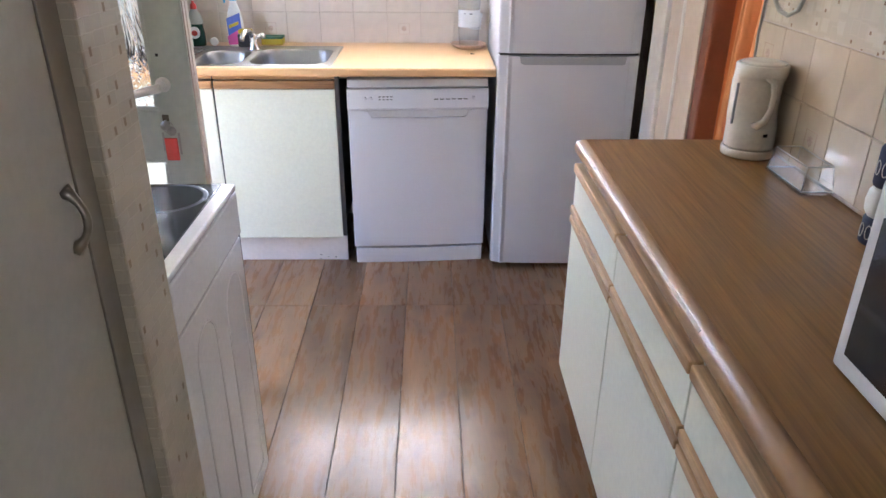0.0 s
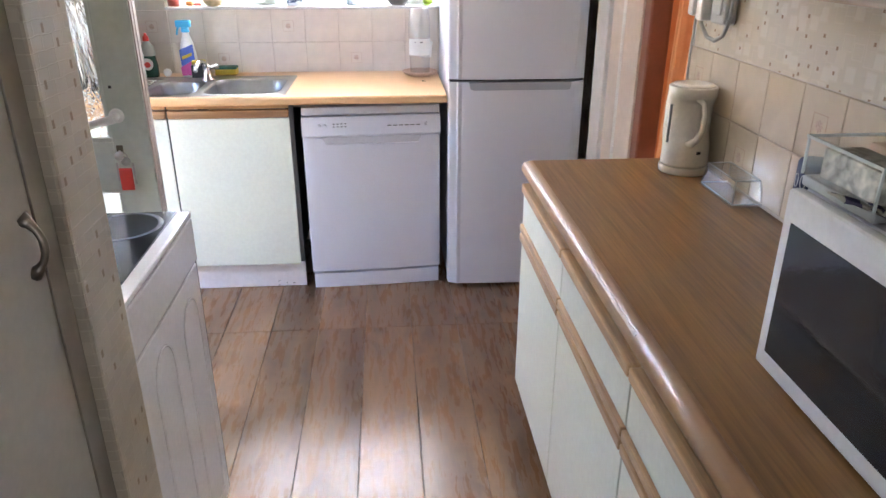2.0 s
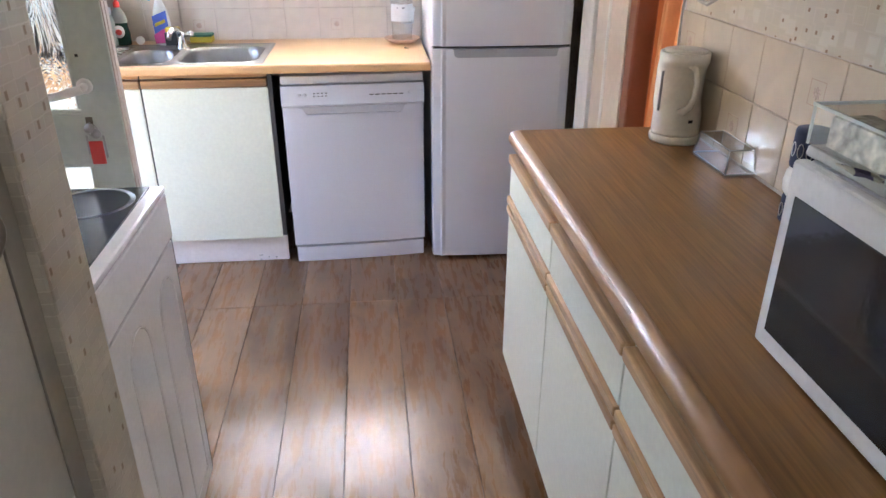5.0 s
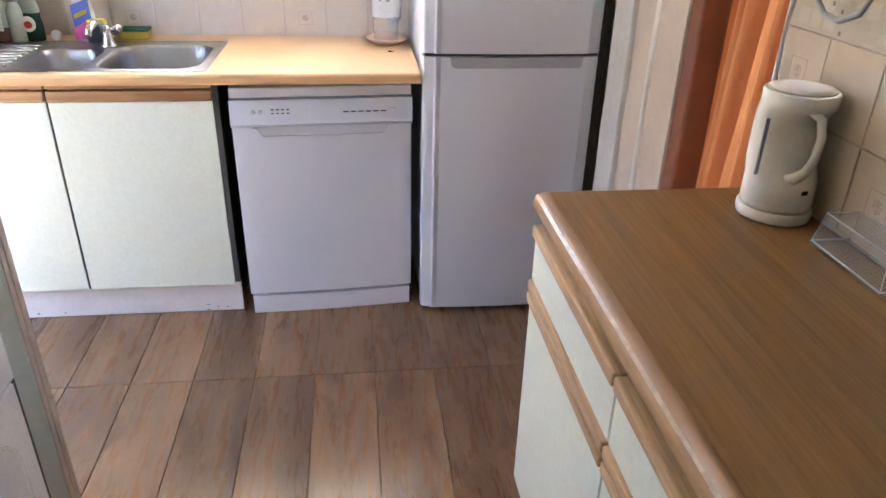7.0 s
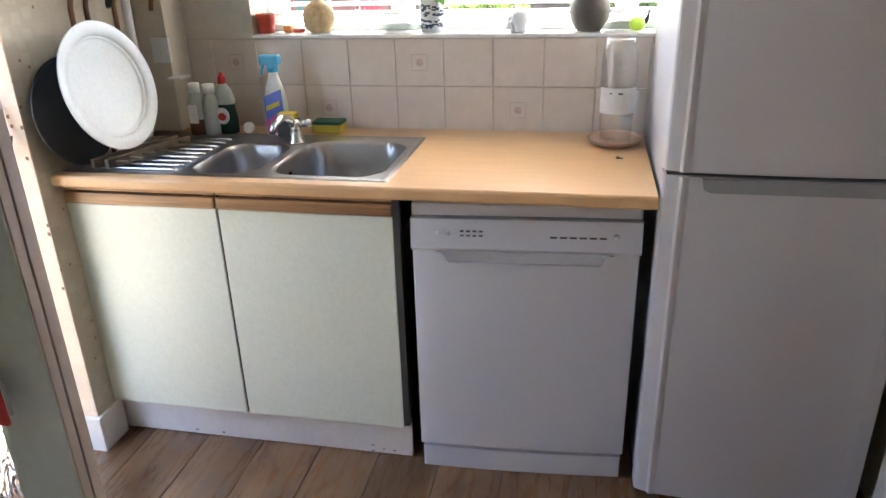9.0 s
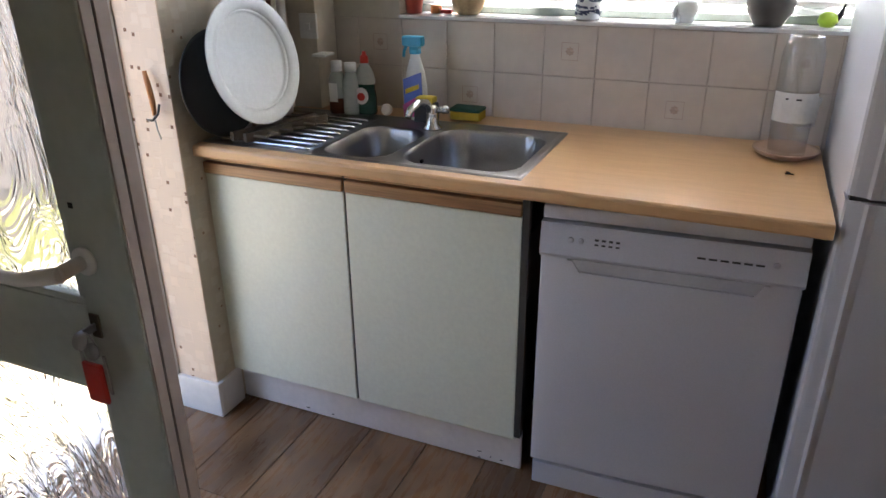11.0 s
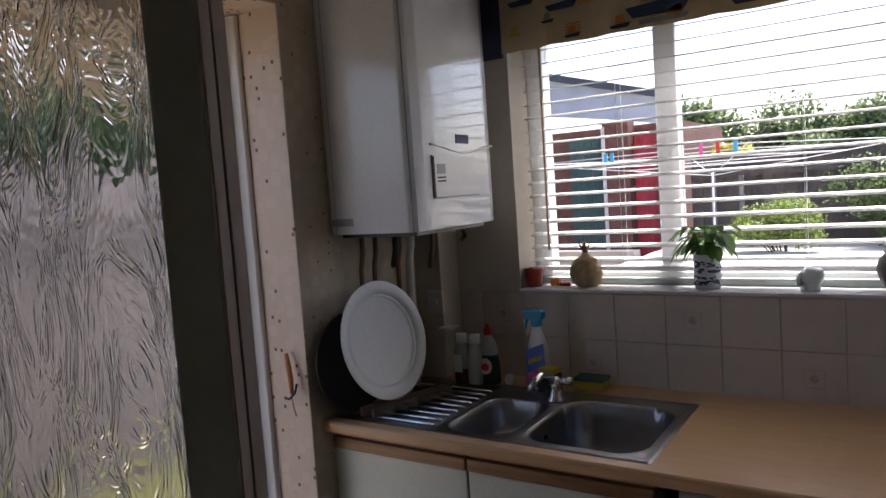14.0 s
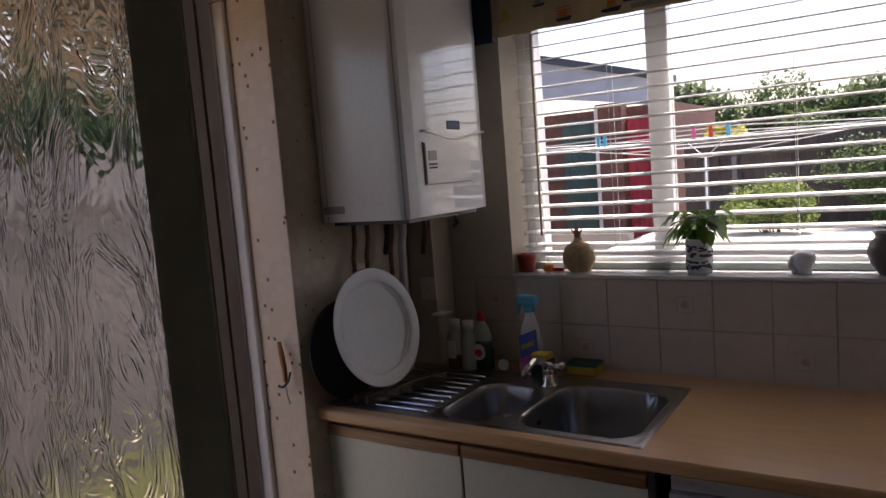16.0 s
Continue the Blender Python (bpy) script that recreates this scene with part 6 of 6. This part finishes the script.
for k in range(4):
    a = math.radians(20 + 90 * k)
    part("arm", tube([(-1.2, 7.6, 1.53), (-1.2 + 1.5 * math.cos(a), 7.6 + 1.5 * math.sin(a), 1.72)], 0.0035, 6), ROPE, airer)
for r in (0.7, 1.0, 1.3, 1.5):
    p = [(-1.2 + r * math.cos(math.radians(20 + 90 * k)), 7.6 + r * math.sin(math.radians(20 + 90 * k)), 1.53 + 0.19 * r / 1.5) for k in range(5)]
    part("line", tube(p, 0.004, 5), ROPE, airer)
for k, (a, m) in enumerate(((0.44, BLUE), (0.47, BLUE), (0.70, BLUE), (0.715, RED), (0.84, PINK), (0.90, RED), (0.96, BLUE))):
    p0 = Vector((-1.2 + 1.5 * math.cos(math.radians(200)), 7.6 + 1.5 * math.sin(math.radians(200)), 1.72))
    p1 = Vector((-1.2 + 1.5 * math.cos(math.radians(290)), 7.6 + 1.5 * math.sin(math.radians(290)), 1.72))
    c = p0.lerp(p1, a)
    part("peg", block(c.x - 0.012, c.x + 0.012, c.y - 0.01, c.y + 0.01, c.z - 0.06, c.z + 0.03, 0.003), m, airer)
neighbour = thing("neighbour_house", (-11, 6, -0.12), "tan brick neighbouring house beyond the hedge", "house")
part("wall", block(-13, -9, 1, 14, -0.12, 4.2), plain("tan_brick", (0.30, 0.19, 0.09), 0.8, var=0.15, scale=3), neighbour)
part("roof", prism([(-13.3, 4.2), (-8.7, 4.2), (-11, 6.4)], "y", 0.7, 14.3), ROOFEDGE, neighbour)
rng = random.Random(11)
verts, faces = [], []
for k in range(9000):
    x, y = -3.62 + abs(rng.gauss(0, 0.22)), rng.uniform(1.0, 7.2)
    h, a, w = rng.uniform(0.08, 0.28), rng.uniform(0, math.tau), 0.007
    i = len(verts)
    dx, dy = w * math.cos(a), w * math.sin(a)
    verts += [(x - dx, y - dy, -0.12), (x + dx, y + dy, -0.12), (x + rng.gauss(0, 0.05), y + rng.gauss(0, 0.05), -0.12 + h)]
    faces.append((i, i + 1, i + 2))
me = bpy.data.meshes.new("grass")
me.from_pydata(verts, [], faces)
me.materials.append(GRASSMAT)
tagged(new("grass", me), "sunlit tufts of grass along the side fence", "grass", kind="stuff")

# ---- tiles and floor planks ----
def tile_mesh(w, h, axis, lift=0.005):
    bm = bmesh.new()
    if axis == "y":
        box(bm, -w / 2, w / 2, -lift, 0, -h / 2, h / 2)
    else:
        box(bm, -lift, 0, -w / 2, w / 2, -h / 2, h / 2)
    bmesh.ops.bevel(bm, geom=[e for e in bm.edges], offset=0.0016, segments=1, affect="EDGES")
    me = bpy.data.meshes.new("tile")
    bm.to_mesh(me)
    bm.free()
    return me


def motif(parent, axis):
    """The small framed flower print of a tile."""
    def flat(name, pts, m, lift):
        bm = prism(pts, "y" if axis == "y" else "x", -0.0055 - lift, -0.0045)
        me = bpy.data.meshes.new(name)
        bm.to_mesh(me)
        bm.free()
        me.materials.append(m)
        o = new(name, me)
        o.parent = parent
    for k, (a, b, c, d) in enumerate(((-0.026, 0.026, 0.0248, 0.026), (-0.026, 0.026, -0.026, -0.0248), (-0.026, -0.0248, -0.0248, 0.0248), (0.0248, 0.026, -0.0248, 0.0248))):
        flat("motif_line", [(a, c), (b, c), (b, d), (a, d)], TILE_LINE, 0.0)
    flat("motif_ring", [((0.012 + 0.002 * math.cos(8 * q * math.tau / 40)) * math.cos(q * math.tau / 40), (0.012 + 0.002 * math.cos(8 * q * math.tau / 40)) * math.sin(q * math.tau / 40)) for q in range(40)], MOTIF_SOFT, 0.0002)


MOTIF_SOFT = plain("tile_motif_flower", (0.56, 0.43, 0.35), 0.25, var=0.3, scale=200)
GROUT_WALL = part("tile_bed", block(LEFT, 0.93, BACK - 0.0015, BACK + 0.001, 0.88, SILL - 0.0125), GROUT)
tagged(GROUT_WALL, "dull grey-brown tile grout under the window", "grout", kind="structure")
TILE.name = "cream_ceramic_tile"
P, PH = 0.1605, 0.1515
tmesh = tile_mesh(P - 0.0018, PH - 0.0018, "y")
tmesh.materials.append(TILE)
motifs = {(0, 0), (2, 1), (-2, 1), (-4, 0), (4, 0)}
for row in (0, 1):
    for col in range(-6, 9):
        x = -0.4335 + col * P
        if x + P / 2 < LEFT + 0.13 or x + P / 2 > 0.93:
            continue
        if x - P / 2 < LEFT + 0.112:
            wide = x + P / 2 - (LEFT + 0.112)
            x = x + P / 2 - wide / 2
            cut = tile_mesh(wide - 0.0022, PH - 0.0022, "y")
            cut.materials.append(TILE)
            tile = new("tile", cut)
        else:
            tile = new("tile", tmesh)
        tile.parent = GROUT_WALL
        tile.location = Vector((x, BACK - 0.0015, 1.1185 - row * PH)) - GROUT_WALL.location
        if (col, row) in motifs:
            motif(tile, "y")
Q = 0.1535
bed = part("tile_bed", block(RIGHT - 0.0015, RIGHT + 0.001, -2.0, 2.135, 0.88, 1.215), GROUT)
tagged(bed, "dull grey-brown tile grout above the brown worktop", "grout", kind="structure")
qmesh = tile_mesh(Q - 0.0016, Q - 0.0016, "x")
qmesh.materials.append(TILE_R)
for row in (0, 1):
    for col in range(-2, 22):
        y = 1.8345 + 0.5 * Q - col * Q
        if y + Q / 2 > 2.15 or y < -1.8:
            continue
        tile = new("tile", qmesh)
        tile.parent = bed
        tile.location = Vector((RIGHT - 0.0015, y, 1.214 - Q / 2 - row * Q)) - bed.location
        if (col + 2 * row) % 5 == 3 or (row, col) == (0, -1):
            motif(tile, "x")

W, L, Y0 = 0.1945, 1.385, 2.692
floor = bpy.data.objects["floor"]
pm = {}
for i in range(-9, 6):
    x0 = 0.1065 + i * W
    for y0, y1 in ((Y0 - 3 * L, Y0 - 2 * L), (Y0 - 2 * L, Y0 - L), (Y0 - L, Y0), (Y0, 3.688)):
        a, b = max(x0, OUTER + 0.1 if y0 > 1 else LEFT), min(x0 + W, 1.06)
        if b - a < 0.02:
            continue
        key = (round(b - a, 4), round(y1 - y0, 4))
        if key not in pm:
            bm = block(0.0007, b - a - 0.0007, 0.0007, y1 - y0 - 0.0007, -0.004, 0.0)
            bmesh.ops.bevel(bm, geom=[e for e in bm.edges if all(v.co.z > -0.001 for v in e.verts)], offset=0.0014, segments=1, affect="EDGES")
            me = bpy.data.meshes.new("plank")
            bm.to_mesh(me)
            bm.free()
            me.materials.append(PLANK)
            pm[key] = me
        plank = new("plank", pm[key])
        plank.parent = floor
        plank.location = Vector((a, y0, 0)) - floor.location
